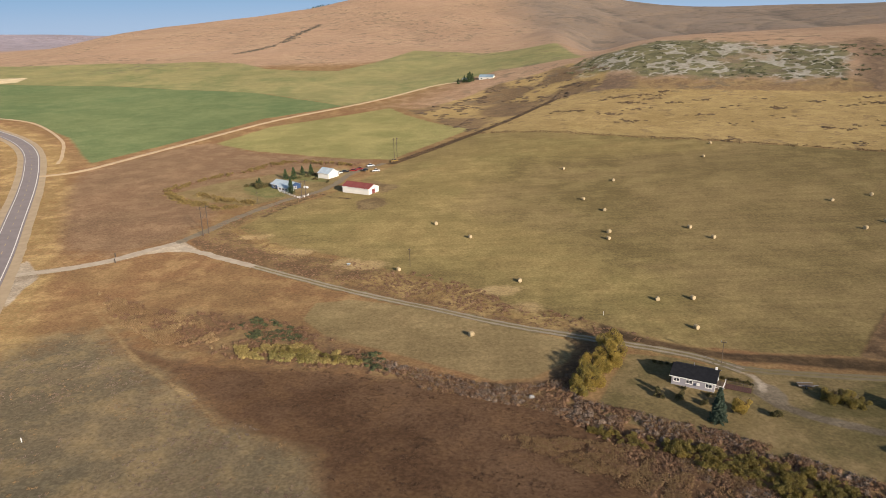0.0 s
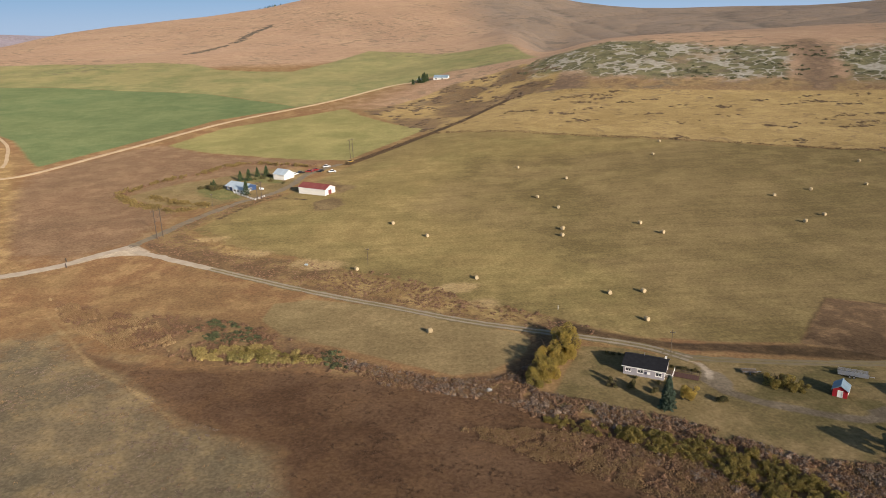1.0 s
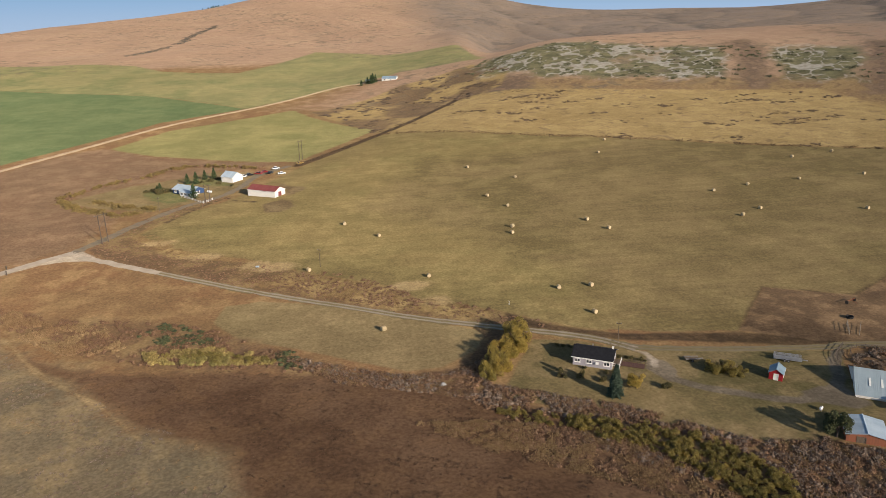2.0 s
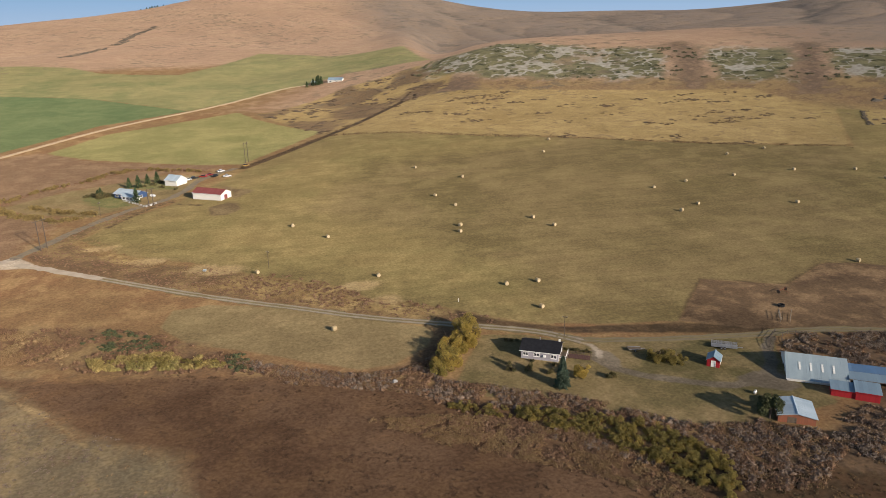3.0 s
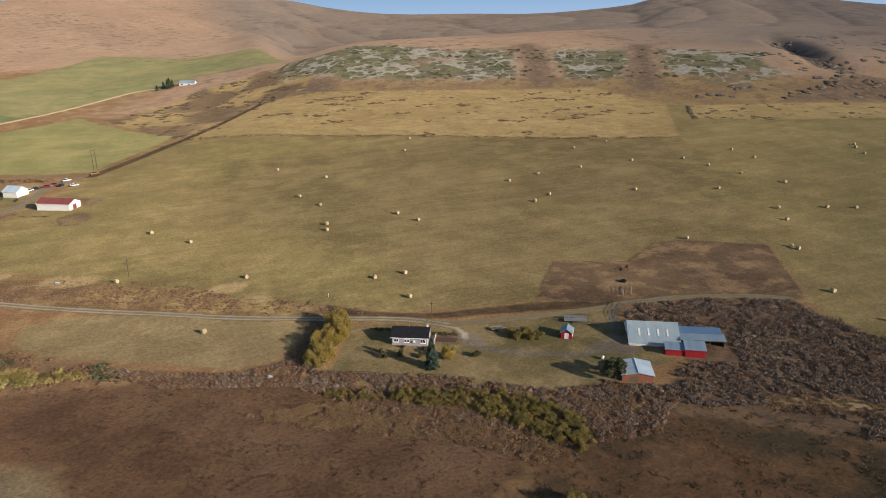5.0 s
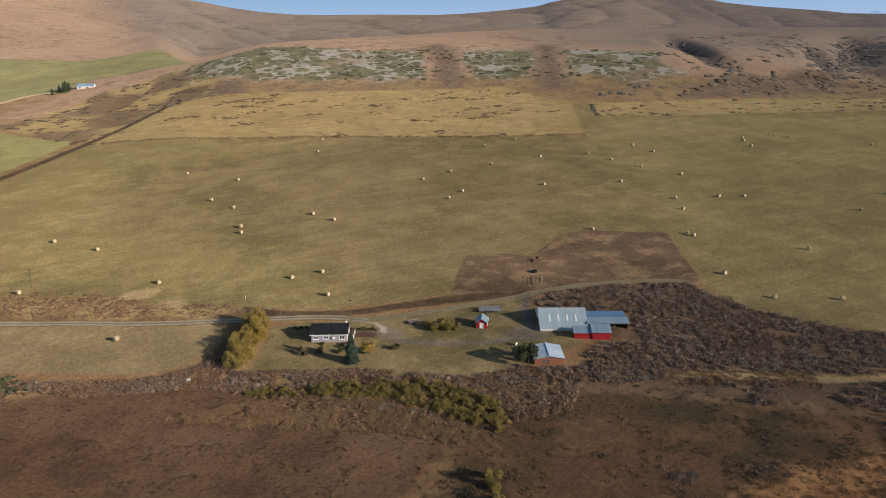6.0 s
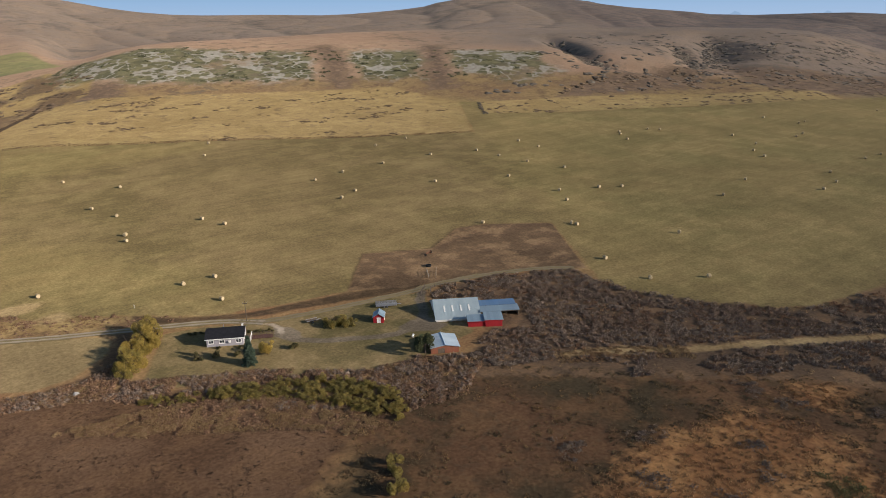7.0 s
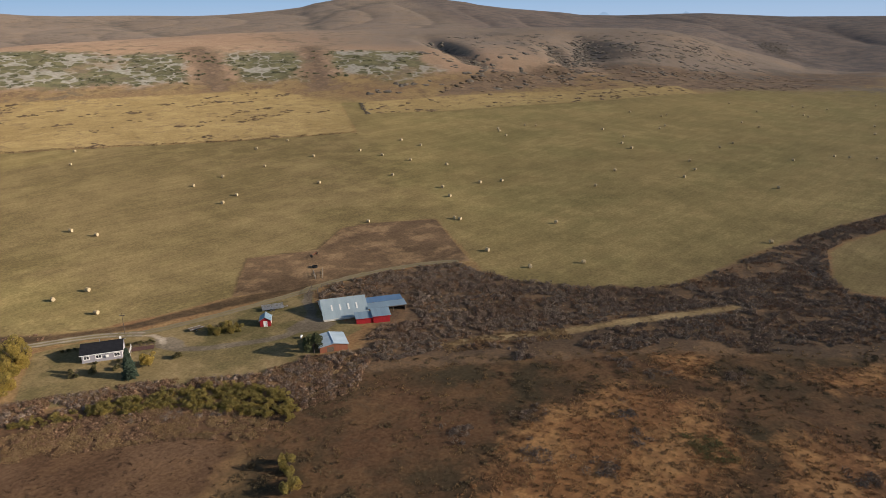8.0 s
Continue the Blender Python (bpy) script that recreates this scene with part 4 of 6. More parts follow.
    for key, v in fields.items():
        me.attributes.new(key, "FLOAT", "POINT").data.foreach_set("value", np.ascontiguousarray(v, dtype=np.float32))
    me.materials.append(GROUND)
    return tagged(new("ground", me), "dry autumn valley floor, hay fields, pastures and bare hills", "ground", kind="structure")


build_ground()


def build_sky_band():
    n, R = 180, 4880
    V = [(R * math.sin(i * math.tau / n), -15 + R * math.cos(i * math.tau / n), z) for z in (-250, 900) for i in range(n)]
    F = [(i, (i + 1) % n, n + (i + 1) % n, n + i) for i in range(n)]
    ob = part("backdrop", mesh_of("backdrop", V, F), sky_band(), None, "clear pale blue sky low over the hills")
    ob.visible_shadow = False
    return tagged(ob, "", "sky", kind="structure")


build_sky_band()


def far_peak(az, top, half):
    """A far mountain just over the skyline, blue by its painted haze."""
    prof = [(-1.0, 0.0), (-0.7, 0.35), (-0.35, 0.8), (-0.1, 1.0), (0.15, 0.92), (0.45, 0.6), (0.75, 0.3), (1.0, 0.0)]
    bm = bmesh.new()
    rows = []
    for R, k in ((4862, 1.0), (4874, 0.4)):
        rows.append([bm.verts.new((R * math.sin(radians(az + half * u)), -15 + R * math.cos(radians(az + half * u)), 60 + (top - 60) * h * k)) for u, h in prof])
    for i in range(len(prof) - 1):
        bm.faces.new((rows[0][i], rows[0][i + 1], rows[1][i + 1], rows[1][i]))
    base = [bm.verts.new((v.co.x, v.co.y, 40)) for v in rows[0]]
    for i in range(len(prof) - 1):
        bm.faces.new((base[i], base[i + 1], rows[0][i + 1], rows[0][i]))
    ob = part("distant_mountain", bm, far_haze(), None, "distant mountain in painted blue haze beyond the skyline")
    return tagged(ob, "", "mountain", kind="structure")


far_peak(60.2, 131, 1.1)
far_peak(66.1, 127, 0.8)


# ---------------------------------------------------------------- roads and tracks
def smooth_line(pts, step=3.0):
    """A soft curve through points, at even steps."""
    P = np.array(pts, float)
    P = np.vstack([2 * P[0] - P[1], P, 2 * P[-1] - P[-2]])
    out = []
    for a, b, c, d in zip(P[:-3], P[1:-2], P[2:-1], P[3:]):
        n = max(2, int(np.hypot(*(c - b)) / step))
        for k in np.arange(n) / n:
            out.append(0.5 * (2 * b + (c - a) * k + (2 * a - 5 * b + 4 * c - d) * k * k + (3 * b - a - 3 * c + d) * k ** 3))
    out.append(P[-2])
    return np.array(out)


def strip(name, line, offset, width, lift, material, parent=None, label="", category="", ragged=0.0, dash=None, cross=3, thick=0.12):
    """A band along a line on the land, lifted a little, with skirts down into the ground."""
    t = np.gradient(line, axis=0)
    t /= np.linalg.norm(t, axis=1)[:, None]
    nrm = np.stack([t[:, 1], -t[:, 0]], 1)
    rng = np.random.default_rng(len(line) + int(width * 10))
    ks = np.linspace(-0.5, 0.5, cross)
    V, F = [], []
    jag = rng.normal(0, ragged, (len(line), 2))
    for i, (c, q) in enumerate(zip(line, nrm)):
        base = float(land(*(c + q * offset)))
        for j, k in enumerate((-0.5, *ks, 0.5)):
            d = offset + k * width + (jag[i, 0] if k <= -0.5 else jag[i, 1] if k >= 0.5 else 0)
            p = c + q * d
            z = float(land(*p)) + lift + (0.0 if 0 < j <= cross else -thick - lift * 0.6)
            V.append((p[0], p[1], z))
    m = cross + 2
    for i in range(len(line) - 1):
        if dash and (i // dash) % 3:
            continue
        for j in range(m - 1):
            F.append((i * m + j, i * m + j + 1, (i + 1) * m + j + 1, (i + 1) * m + j)[::-1])
    ob = part(name, mesh_of(name, V, F), material, parent, label)
    if category:
        tagged(ob, "", category, kind="structure")
    return ob


HIGHWAY = smooth_line(HIGHWAY_LINE, 4)
strip("road_shoulder", HIGHWAY, 0, 17, 0.14, painted("road_gravel", (0.36, 0.28, 0.18), (0.29, 0.22, 0.14), 0.2, 0.95, fine=2), None, "sandy gravel shoulder beside the highway", "shoulder", 0.12, cross=5)
road = strip("road", HIGHWAY, 0, 9.6, 0.36, ASPHALT, None, "two-lane grey asphalt highway bending through the valley", "road", cross=5, thick=0.3)
strip("edge_line", HIGHWAY, -3.9, 0.3, 0.375, ROAD_PAINT, road, "worn white edge line")
strip("edge_line", HIGHWAY, 3.9, 0.4, 0.375, ROAD_PAINT, road, "worn white edge line")
strip("centre_line", HIGHWAY, 0, 0.3, 0.375, ROAD_YELLOW, road, "faded yellow centre line", dash=1)

ENTRY = smooth_line([(-166, 243), (-157, 246), (-143, 251), (-131, 259), (-122, 270), (-112, 280)], 2)
strip("gravel_road", ENTRY, 0, 4.2, 0.09, GRAVEL, None, "pale gravel road leading off the highway", "gravel road", 0.15)
LANE = smooth_line([(-108, 273), (-101, 268), (-85, 257), (-55, 236), (-29, 218), (-6, 204), (17, 190), (38, 180), (56, 172), (66, 166), (73, 159)], 2)
lane = strip("farm_lane", LANE[:22], 0, 3.4, 0.11, GRAVEL, None, "pale gravel farm lane at the fork", "farm track", 0.25)
strip("farm_lane", LANE[20:], 0, 3.6, 0.07, MID_GRASS, None, "two-rut farm lane with a grassy middle", "farm track", 0.3)
for side in (-0.95, 0.95):
    strip("wheel_rut", LANE[20:], side, 0.95, 0.10, TRACK, None, "bare gravel wheel rut of the farm lane", "farm track", 0.12)
strip("farm_lane", smooth_line([(-113, 279), (-105, 298), (-98, 317), (-83, 346), (-69, 362), (-61, 381), (-55, 408), (-38, 430)], 2), 0, 4.4, 0.09, YARD, None, "grey gravel lane to the white barn", "farm track", 0.3)
strip("dirt_road", smooth_line([(-252, 414), (-244, 419), (-225, 434), (-197, 501), (-149, 608), (-81, 697), (-16, 785), (18, 800)], 4), 0, 3.8, 0.35, DIRT, None, "pale dirt road across the pastures", "dirt road", 0.15)
strip("dirt_road", smooth_line([(-252, 452), (-262, 478), (-292, 535), (-352, 606), (-420, 640)], 4), 0, 2.2, 0.3, DIRT, None, "dirt track beside the green field", "dirt road", 0.12)
UPTRACK = smooth_line([(66, 166), (74, 160), (90, 156), (107, 153), (123, 151), (132, 151), (151, 147), (171, 139), (181, 132)], 2)
strip("farm_track", UPTRACK, 0, 3.4, 0.07, MID_GRASS, None, "worn two-rut track above the farmyard", "farm track", 0.3)
for side in (-0.9, 0.9):
    strip("wheel_rut", UPTRACK, side, 0.8, 0.10, FAINT, None, "bare wheel rut above the farmyard", "farm track", 0.15)

# ---------------------------------------------------------------- plants
def leaf_cards(rng, centres, size, flat=0.35, tall=1.0):
    """Small bent leaves (two triangles each) about given centres, facing every way."""
    n = len(centres)
    u = rng.normal(size=(n, 3))
    u[:, 2] *= tall
    u /= np.linalg.norm(u, axis=1)[:, None]
    v = np.cross(u, rng.normal(size=(n, 3)))
    v /= np.linalg.norm(v, axis=1)[:, None] + 1e-9
    L = size * rng.uniform(0.6, 1.4, n)[:, None]
    a, b = centres - u * L * 0.5, centres + u * L * 0.5
    w = np.cross(u, v) * L * 0.12
    c, d = centres + v * L * flat + w, centres - v * L * flat + w
    V = np.stack([a, c, b, d], 1).reshape(-1, 3)
    k = np.arange(n)[:, None] * 4
    return V, np.concatenate([k + [[0, 1, 2]], k + [[0, 2, 3]]], 0)


def crown_points(rng, blobs, n):
    """Points in the outer part of a few overlapping lumps (x, y, z, rx, rz)."""
    B = np.array(blobs, float)
    wt = B[:, 3] ** 2 * B[:, 4]
    pick = rng.choice(len(B), n, p=wt / wt.sum())
    q = rng.normal(size=(n, 3))
    q /= np.linalg.norm(q, axis=1)[:, None]
    q *= rng.uniform(0.55, 1.06, n)[:, None] ** 0.7
    b = B[pick]
    return b[:, :3] + q * np.stack([b[:, 3], b[:, 3], b[:, 4]], 1)


def woody(rng, h, spread, r0, n):
    """A trunk that forks into tapered limbs."""
    bm = bmesh.new()
    tube(bm, (0, 0, -0.3), (0.03 * h, 0, 0.4 * h), r0, r0 * 0.7)
    for k in range(n):
        a = k * math.tau / n + rng.uniform(-0.4, 0.4)
        z = h * rng.uniform(0.15, 0.4)
        m = Vector((math.cos(a) * spread * 0.45, math.sin(a) * spread * 0.45, h * rng.uniform(0.5, 0.65)))
        e = Vector((math.cos(a) * spread * 0.8, math.sin(a) * spread * 0.8, h * rng.uniform(0.7, 0.92)))
        tube(bm, (0.02 * h, 0, z), m, r0 * 0.5, r0 * 0.3, 6)
        tube(bm, m, e, r0 * 0.3, r0 * 0.08, 5)
    return bm


def broadleaf(name, seed, h, spread, leaves, size, material, label, category, n_blobs=9, low=0.25):
    """A leafy tree or large shrub of its own, made at the origin."""
    rng = np.random.default_rng(seed)
    ob = tagged(new(name), label, category)
    part("trunk", woody(rng, h, spread, 0.03 * h + 0.03, 5), BARK, ob)
    blobs = []
    for k in range(n_blobs):
        a, q = rng.uniform(0, math.tau), spread * math.sqrt(rng.uniform(0, 0.75))
        z = h * rng.uniform(low + 0.1, 0.82) * (1 - 0.25 * q / spread)
        s = rng.uniform(0.28, 0.5) * spread
        blobs.append((q * math.cos(a), q * math.sin(a), z, s, min(s * rng.uniform(0.8, 1.2), z)))
    V, F = leaf_cards(rng, crown_points(rng, blobs, leaves), size)
    V[:, 2] = np.maximum(V[:, 2], 0.02)
    part("crown", mesh_of("crown", V, F), material, ob)
    return ob


def conifer(name, seed, h, r, leaves, material, label, category="tree"):
    """A spruce: straight trunk and whorls of drooping boughs."""
    rng = np.random.default_rng(seed)
    ob = tagged(new(name), label, category)
    part("trunk", tube(bmesh.new(), (0, 0, -0.3), (0, 0, h * 0.97), 0.02 * h + 0.04, 0.02), BARK, ob)
    pts = []
    n_whorl = int(h * 2.2)
    per = leaves // (n_whorl * 7)
    for i in range(n_whorl):
        f = i / n_whorl
        z, reach = h * (0.06 + 0.92 * f), r * (1 - f) ** 0.85 + 0.12
        for a in np.arange(7) * math.tau / 7 + rng.uniform(0, math.tau):
            R = reach * rng.uniform(0.7, 1.12)
            k = rng.uniform(0.1, 1, per) ** 0.7
            pts.append(np.stack([np.cos(a) * R * k + rng.normal(0, 0.09 * reach + 0.03, per), np.sin(a) * R * k + rng.normal(0, 0.09 * reach + 0.03, per),
                                 z - 0.28 * R * k ** 1.5 + rng.normal(0, 0.08, per)], 1))
    V, F = leaf_cards(rng, np.concatenate(pts), 0.42, 0.3)
    V[:, 2] = np.maximum(V[:, 2], 0.02)
    part("crown", mesh_of("crown", V, F), material, ob)
    return ob


def plant(model, x, y, turn=0.0, scale=1.0, sink=0.05, label="", group="", tall=1.0):
    """A copy of a plant, standing on the land."""
    ob = copy_thing(model, pose(x, y, float(land(x, y)) - sink, 0, 0, turn))
    ob.scale = (scale, scale, scale * tall)
    return tagged(ob, label, "", group)


def rest(model):
    """Take the model away once its copies stand."""
    for o in (*model.children_recursive, model):
        bpy.data.objects.remove(o)


def inside_points(rng, poly, n, keep=None):
    """n random points in a polygon."""
    P = np.array(poly, float)
    got = np.zeros((0, 2))
    while len(got) < n:
        q = rng.uniform(P.min(0), P.max(0), (n * 2, 2))
        d = distance_in(q[:, 0], q[:, 1], poly)
        q = q[d > 0]
        if keep is not None:
            q = q[keep(q[:, 0], q[:, 1])]
        got = np.vstack([got, q])
    return got[:n]


def thicket(name, rng, xy, width, height, per, size, material, label, category, tall=1.4, flat=0.15, core=0.0, seg=7):
    """Many low clumps of twigs and leaves, as one growth; with core, each has a lumpy inner mound of that share of its size."""
    n = len(xy)
    k = rng.uniform(0.55, 1.35, n)
    z = land(xy[:, 0], xy[:, 1])
    q = rng.normal(size=(n, per, 3))
    q /= np.linalg.norm(q, axis=2)[..., None]
    q *= rng.uniform(0.75 if core else 0.35, 1.05, (n, per, 1))
    q[..., 2] = np.abs(q[..., 2])
    c = np.stack([xy[:, 0], xy[:, 1], 0 * z], 1)[:, None, :] + q * (k[:, None] * np.array([width, width, height])[None])[:, None, :]
    c[..., 2] += land(c[..., 0], c[..., 1])
    V, F = leaf_cards(rng, c.reshape(-1, 3), size, flat, tall)
    m = 0
    if core:
        a = np.arange(seg) * math.tau / seg
        rows = [np.stack([np.cos(a + o) * r, np.sin(a + o) * r, np.full(seg, h)], 1) for o, r, h in ((0, 1.0, -0.25), (0.45, 0.82, 0.35), (0.1, 0.42, 0.68))]
        unit = np.vstack([*rows, [[0, 0, 0.8]]])
        wob = rng.uniform(0.5, 1.35, (n, len(unit), 1)) * k[:, None, None] * core
        mounds = np.stack([xy[:, 0], xy[:, 1], 0 * z], 1)[:, None, :] + unit[None] * wob * np.array([width, width, height])
        mounds[..., 2] += land(mounds[..., 0], mounds[..., 1])
        fs = []
        for r in (0, 1):
            for j in range(seg):
                p, s = r * seg + j, r * seg + (j + 1) % seg
                fs += [(p, s, p + seg), (s, s + seg, p + seg)]
        fs += [(2 * seg + j, 2 * seg + (j + 1) % seg, 3 * seg) for j in range(seg)]
        G = (np.arange(n)[:, None, None] * len(unit) + np.array(fs)[None]).reshape(-1, 3)
        m = len(G)
        F = np.vstack([G, F + n * len(unit)])
        V = np.vstack([mounds.reshape(-1, 3), V])
    me = mesh_of(name, V, F)
    me.polygons.foreach_set("use_smooth", np.arange(len(F)) < m)
    return tagged(part(name, me, material, None), label, category, kind="stuff")


# ---------------------------------------------------------------- the grey house and its yard
TURN = -29.0


def yard(ux, uy, ox=53.0, oy=154.0):
    """A place in the farmyard, counted along and across the house front."""
    a = radians(TURN)
    return ox + ux * math.cos(a) - uy * math.sin(a), oy + ux * math.sin(a) + uy * math.cos(a)


house = gabled("house", 53.5, 153.6, TURN, 9.9, 7.2, 2.7, 4.1, GREY_WALL, SHINGLE, "single-storey grey clapboard house with a dark shingle roof", "house", over=0.45,
               front=((0.6, 1.8, 1.2, 1.95, "window"), (3.5, 4.8, 1.2, 1.95, "window"), (8.0, 9.3, 1.1, 1.95, "window")),
               ends=(((1.5, 2.7, 1.0, 2.0, "window"),), ((2.5, 3.5, 0, 2.1, TRIM),)), roof_label="dark asphalt shingle roof")
part("chimney", boxes((9.25, 4.25, 3.2, 9.7, 4.7, 4.45), (9.2, 4.2, 4.45, 9.75, 4.75, 4.54)), TRIM, house, "white painted chimney")
part("vent_pipe", tube(bmesh.new(), (4.3, 4.4, 3.7), (4.3, 4.4, 4.7), 0.09), STEEL, house)
part("foundation", boxes((-0.05, -0.05, -0.4, 9.95, 7.25, 0.25)), CONCRETE, house)
part("air_conditioner", boxes((5.9, -0.45, 1.25, 6.6, -0.02, 1.75)), TRIM, house, "white window air conditioner")
for q in range(9):
    part("clapboard", boxes((0.0, -0.02, 0.3 + q * 0.27, 9.9, -0.004, 0.32 + q * 0.27)), GREY_WALL, house)
deck = thing("deck", *yard(10.5, 0.6), TURN, "white-railed wooden deck beside the grey house", "deck", sink=0.0)
for q in range(6):
    part("plank", boxes((q * 0.33, 0, 0.55, q * 0.33 + 0.3, 4.6, 0.62)), OLD_WOOD, deck)
for px, py in ((0.1, 0.1), (1.85, 0.1), (1.85, 2.3), (1.85, 4.5), (0.1, 4.5)):
    part("post", boxes((px - 0.06, py - 0.06, -0.2, px + 0.06, py + 0.06, 1.55)), TRIM, deck)
for z in (1.0, 1.45):
    part("rail", boxes((0.1, 0.07, z, 1.9, 0.13, z + 0.09), (1.82, 0.1, z, 1.88, 4.5, z + 0.09)), TRIM, deck)
walkway = thing("boardwalk", *yard(12.5, 2.9), TURN, "weathered red-brown wooden boardwalk with a low rail", "walkway", sink=0.0)
for q in range(13):
    part("plank", boxes((q * 0.45, 0, 0.14 + 0.006 * (q % 3), q * 0.45 + 0.41, 2.5, 0.22 + 0.006 * (q % 3))), DECK_WOOD, walkway)
for q in (0.0, 1.9, 3.8, 5.7):
    part("post", boxes((q, 2.5, 0, q + 0.12, 2.62, 1.0)), OLD_WOOD, walkway)
part("rail", boxes((0, 2.52, 0.9, 5.82, 2.6, 1.0)), OLD_WOOD, walkway)
part("rail", boxes((0, 2.52, 0.5, 5.82, 2.6, 0.58)), OLD_WOOD, walkway)


def shed_roofed(name, x, y, turn, L, D, hf, hb, wall_mat, roof_mat, n, label, category, open_front=False, over=0.3, group=""):
    """A building with a single slope, low in front; its front may stand open on posts."""
    h = thing(name, x, y, turn, label, category, group, 0.15)
    T = 0.14
    if not open_front:
        part("wall", boxes((0, 0, 0, L, T, hf)), wall_mat, h)
    else:
        for q in np.linspace(0.1, L - 0.1, max(3, int(L / 3) + 1)):
            part("post", boxes((q - 0.1, 0.05, -0.2, q + 0.1, 0.25, hf)), OLD_WOOD, h)
    part("wall", boxes((0, D - T, 0, L, D, hb)), wall_mat, h)
    for xx in (0, L - T):
        part("wall", prism(bmesh.new(), [(T, 0), (D - T, 0), (D - T, hb - 0.01), (T, hf)], xx, xx + T, "x"), wall_mat, h)
    s = (hb - hf) / D
    r = part("roof", prism(bmesh.new(), [(-over, hf - s * over), (D + over, hb + s * over), (D + over, hb + s * over + 0.08), (-over, hf - s * over + 0.08)], -over, L + over, "x"), roof_mat, h)

    def place(px, k):
        q = D + over if k else -over
        return px, q, hf + s * q + 0.05
    sheets(r, -over, L + over, place, n, roof_mat)
    part("eave_board", boxes((-over, -over - 0.04, hf - s * over - 0.12, L + over, -over, hf - s * over + 0.06)), wall_mat, h)
    return h


# ---------------------------------------------------------------- barns of the farmyard
BT = -31.0
# the end opening's leaf is a dark sheet painted as the unlit inside
barn = gabled("barn", 113.1, 126.3, BT, 13.5, 15.0, 0.9, 4.2, WHITE_WALL, METAL, "long low barn with a ribbed galvanised metal roof", "barn", n_sheets=18, over=0.3,
              ends=(((5.5, 9.0, 0, 0.85, DARK_INSIDE),), ()), trim=WHITE_WALL, roof_label="ribbed galvanised roof with pale skylight strips")
for q in (2.7, 5.2, 7.8, 10.3):
    a, b = 2.6, 4.9
    z0, z1 = 0.9 + 3.3 / 7.5 * a + 0.18, 0.9 + 3.3 / 7.5 * b + 0.18
    part("skylight", prism(bmesh.new(), [(a, z0), (b, z1), (b, z1 + 0.05), (a, z0 + 0.05)], q, q + 0.45, "x"), SKYLIGHT, barn, "pale plastic skylight strip")


def along_barn(u, v):
    a = radians(BT)
    return 113.1 + u * math.cos(a) - v * math.sin(a), 126.3 + u * math.sin(a) + v * math.cos(a)


shed_roofed("lean_to", *along_barn(13.9, 1.5), BT, 11.6, 3.3, 2.0, 2.4, OLD_WOOD, METAL_BLUE, 10, "open-fronted lean-to with a pale blue-grey metal roof", "shed", True)
shed_roofed("lean_to", *along_barn(13.9, 5.1), BT, 11.2, 3.2, 2.45, 2.7, OLD_WOOD, DEEP_BLUE, 9, "blue-grey metal roofed lean-to behind the barn", "shed")
shed_roofed("red_barn", *along_barn(8.9, -4.9), BT - 3, 5.1, 3.3, 1.9, 2.4, RED_WALL, METAL_BLUE, 6, "low red wooden barn with a blue-grey metal roof", "barn")
shed_roofed("red_barn", *along_barn(13.9, -5.5), BT - 3, 5.0, 4.2, 2.3, 2.9, RED_WALL, METAL_BLUE, 6, "taller red wooden barn with a blue-grey metal roof", "barn")
gabled("shed", 105.6, 106.8, 61, 7.6, 7.6, 1.9, 2.6, RUST_WALL, PALE_METAL, "weathered rust-red shed with a pale metal roof", "shed", n_sheets=9, over=0.35,
       ends=(((3.8, 5.4, 0, 1.5, OLD_WOOD),), ()), trim=RUST_WALL)
gabled("garden_shed", 100.7, 135.9, 52, 3.8, 3.1, 2.1, 3.1, RED_WALL, METAL_BLUE, "small red garden shed with white trim and a grey roof", "shed", n_sheets=5, over=0.25,
       ends=(((0.9, 1.8, 0, 1.8, TRIM),), ()), front=((1.2, 2.0, 0.9, 1.6, "window"),))


def wheel(parent, x, y, r, wdt):
    w = new("wheel")
    w.parent = parent
    w.matrix_basis = pose(x, y, r)
    part("tyre", tube(bmesh.new(), (0, -wdt / 2, 0), (0, wdt / 2, 0), r, r, 14), RUBBER, w)
    part("rim", tube(bmesh.new(), (0, -wdt / 2 - 0.012, 0), (0, wdt / 2 + 0.012, 0), r * 0.55, r * 0.55, 12), STEEL, w)


trailer = thing("livestock_trailer", 105, 146.6, TURN, "long grey slat-sided livestock trailer on two axles", "trailer", sink=0.0)
part("bed", boxes((0, 0, 0.55, 6.6, 2.2, 0.72)), STEEL, trailer)
for q in range(3):
    for yy in (0.0, 2.14):
        part("slat", boxes((0, yy, 0.85 + q * 0.26, 6.6, yy + 0.05, 1.0 + q * 0.26)), STEEL, trailer)
for q in np.linspace(0.03, 6.5, 6):
    for yy in (0.055, 2.08):
        part("stake", boxes((q, yy, 0.7, q + 0.07, yy + 0.06, 1.6)), STEEL, trailer)
part("drawbar", boxes((6.6, 1.0, 0.55, 8.0, 1.2, 0.68)), STEEL, trailer)
for q in (2.6, 3.5):
    for yy in (-0.12, 2.32):
        wheel(trailer, q, yy, 0.36, 0.22)


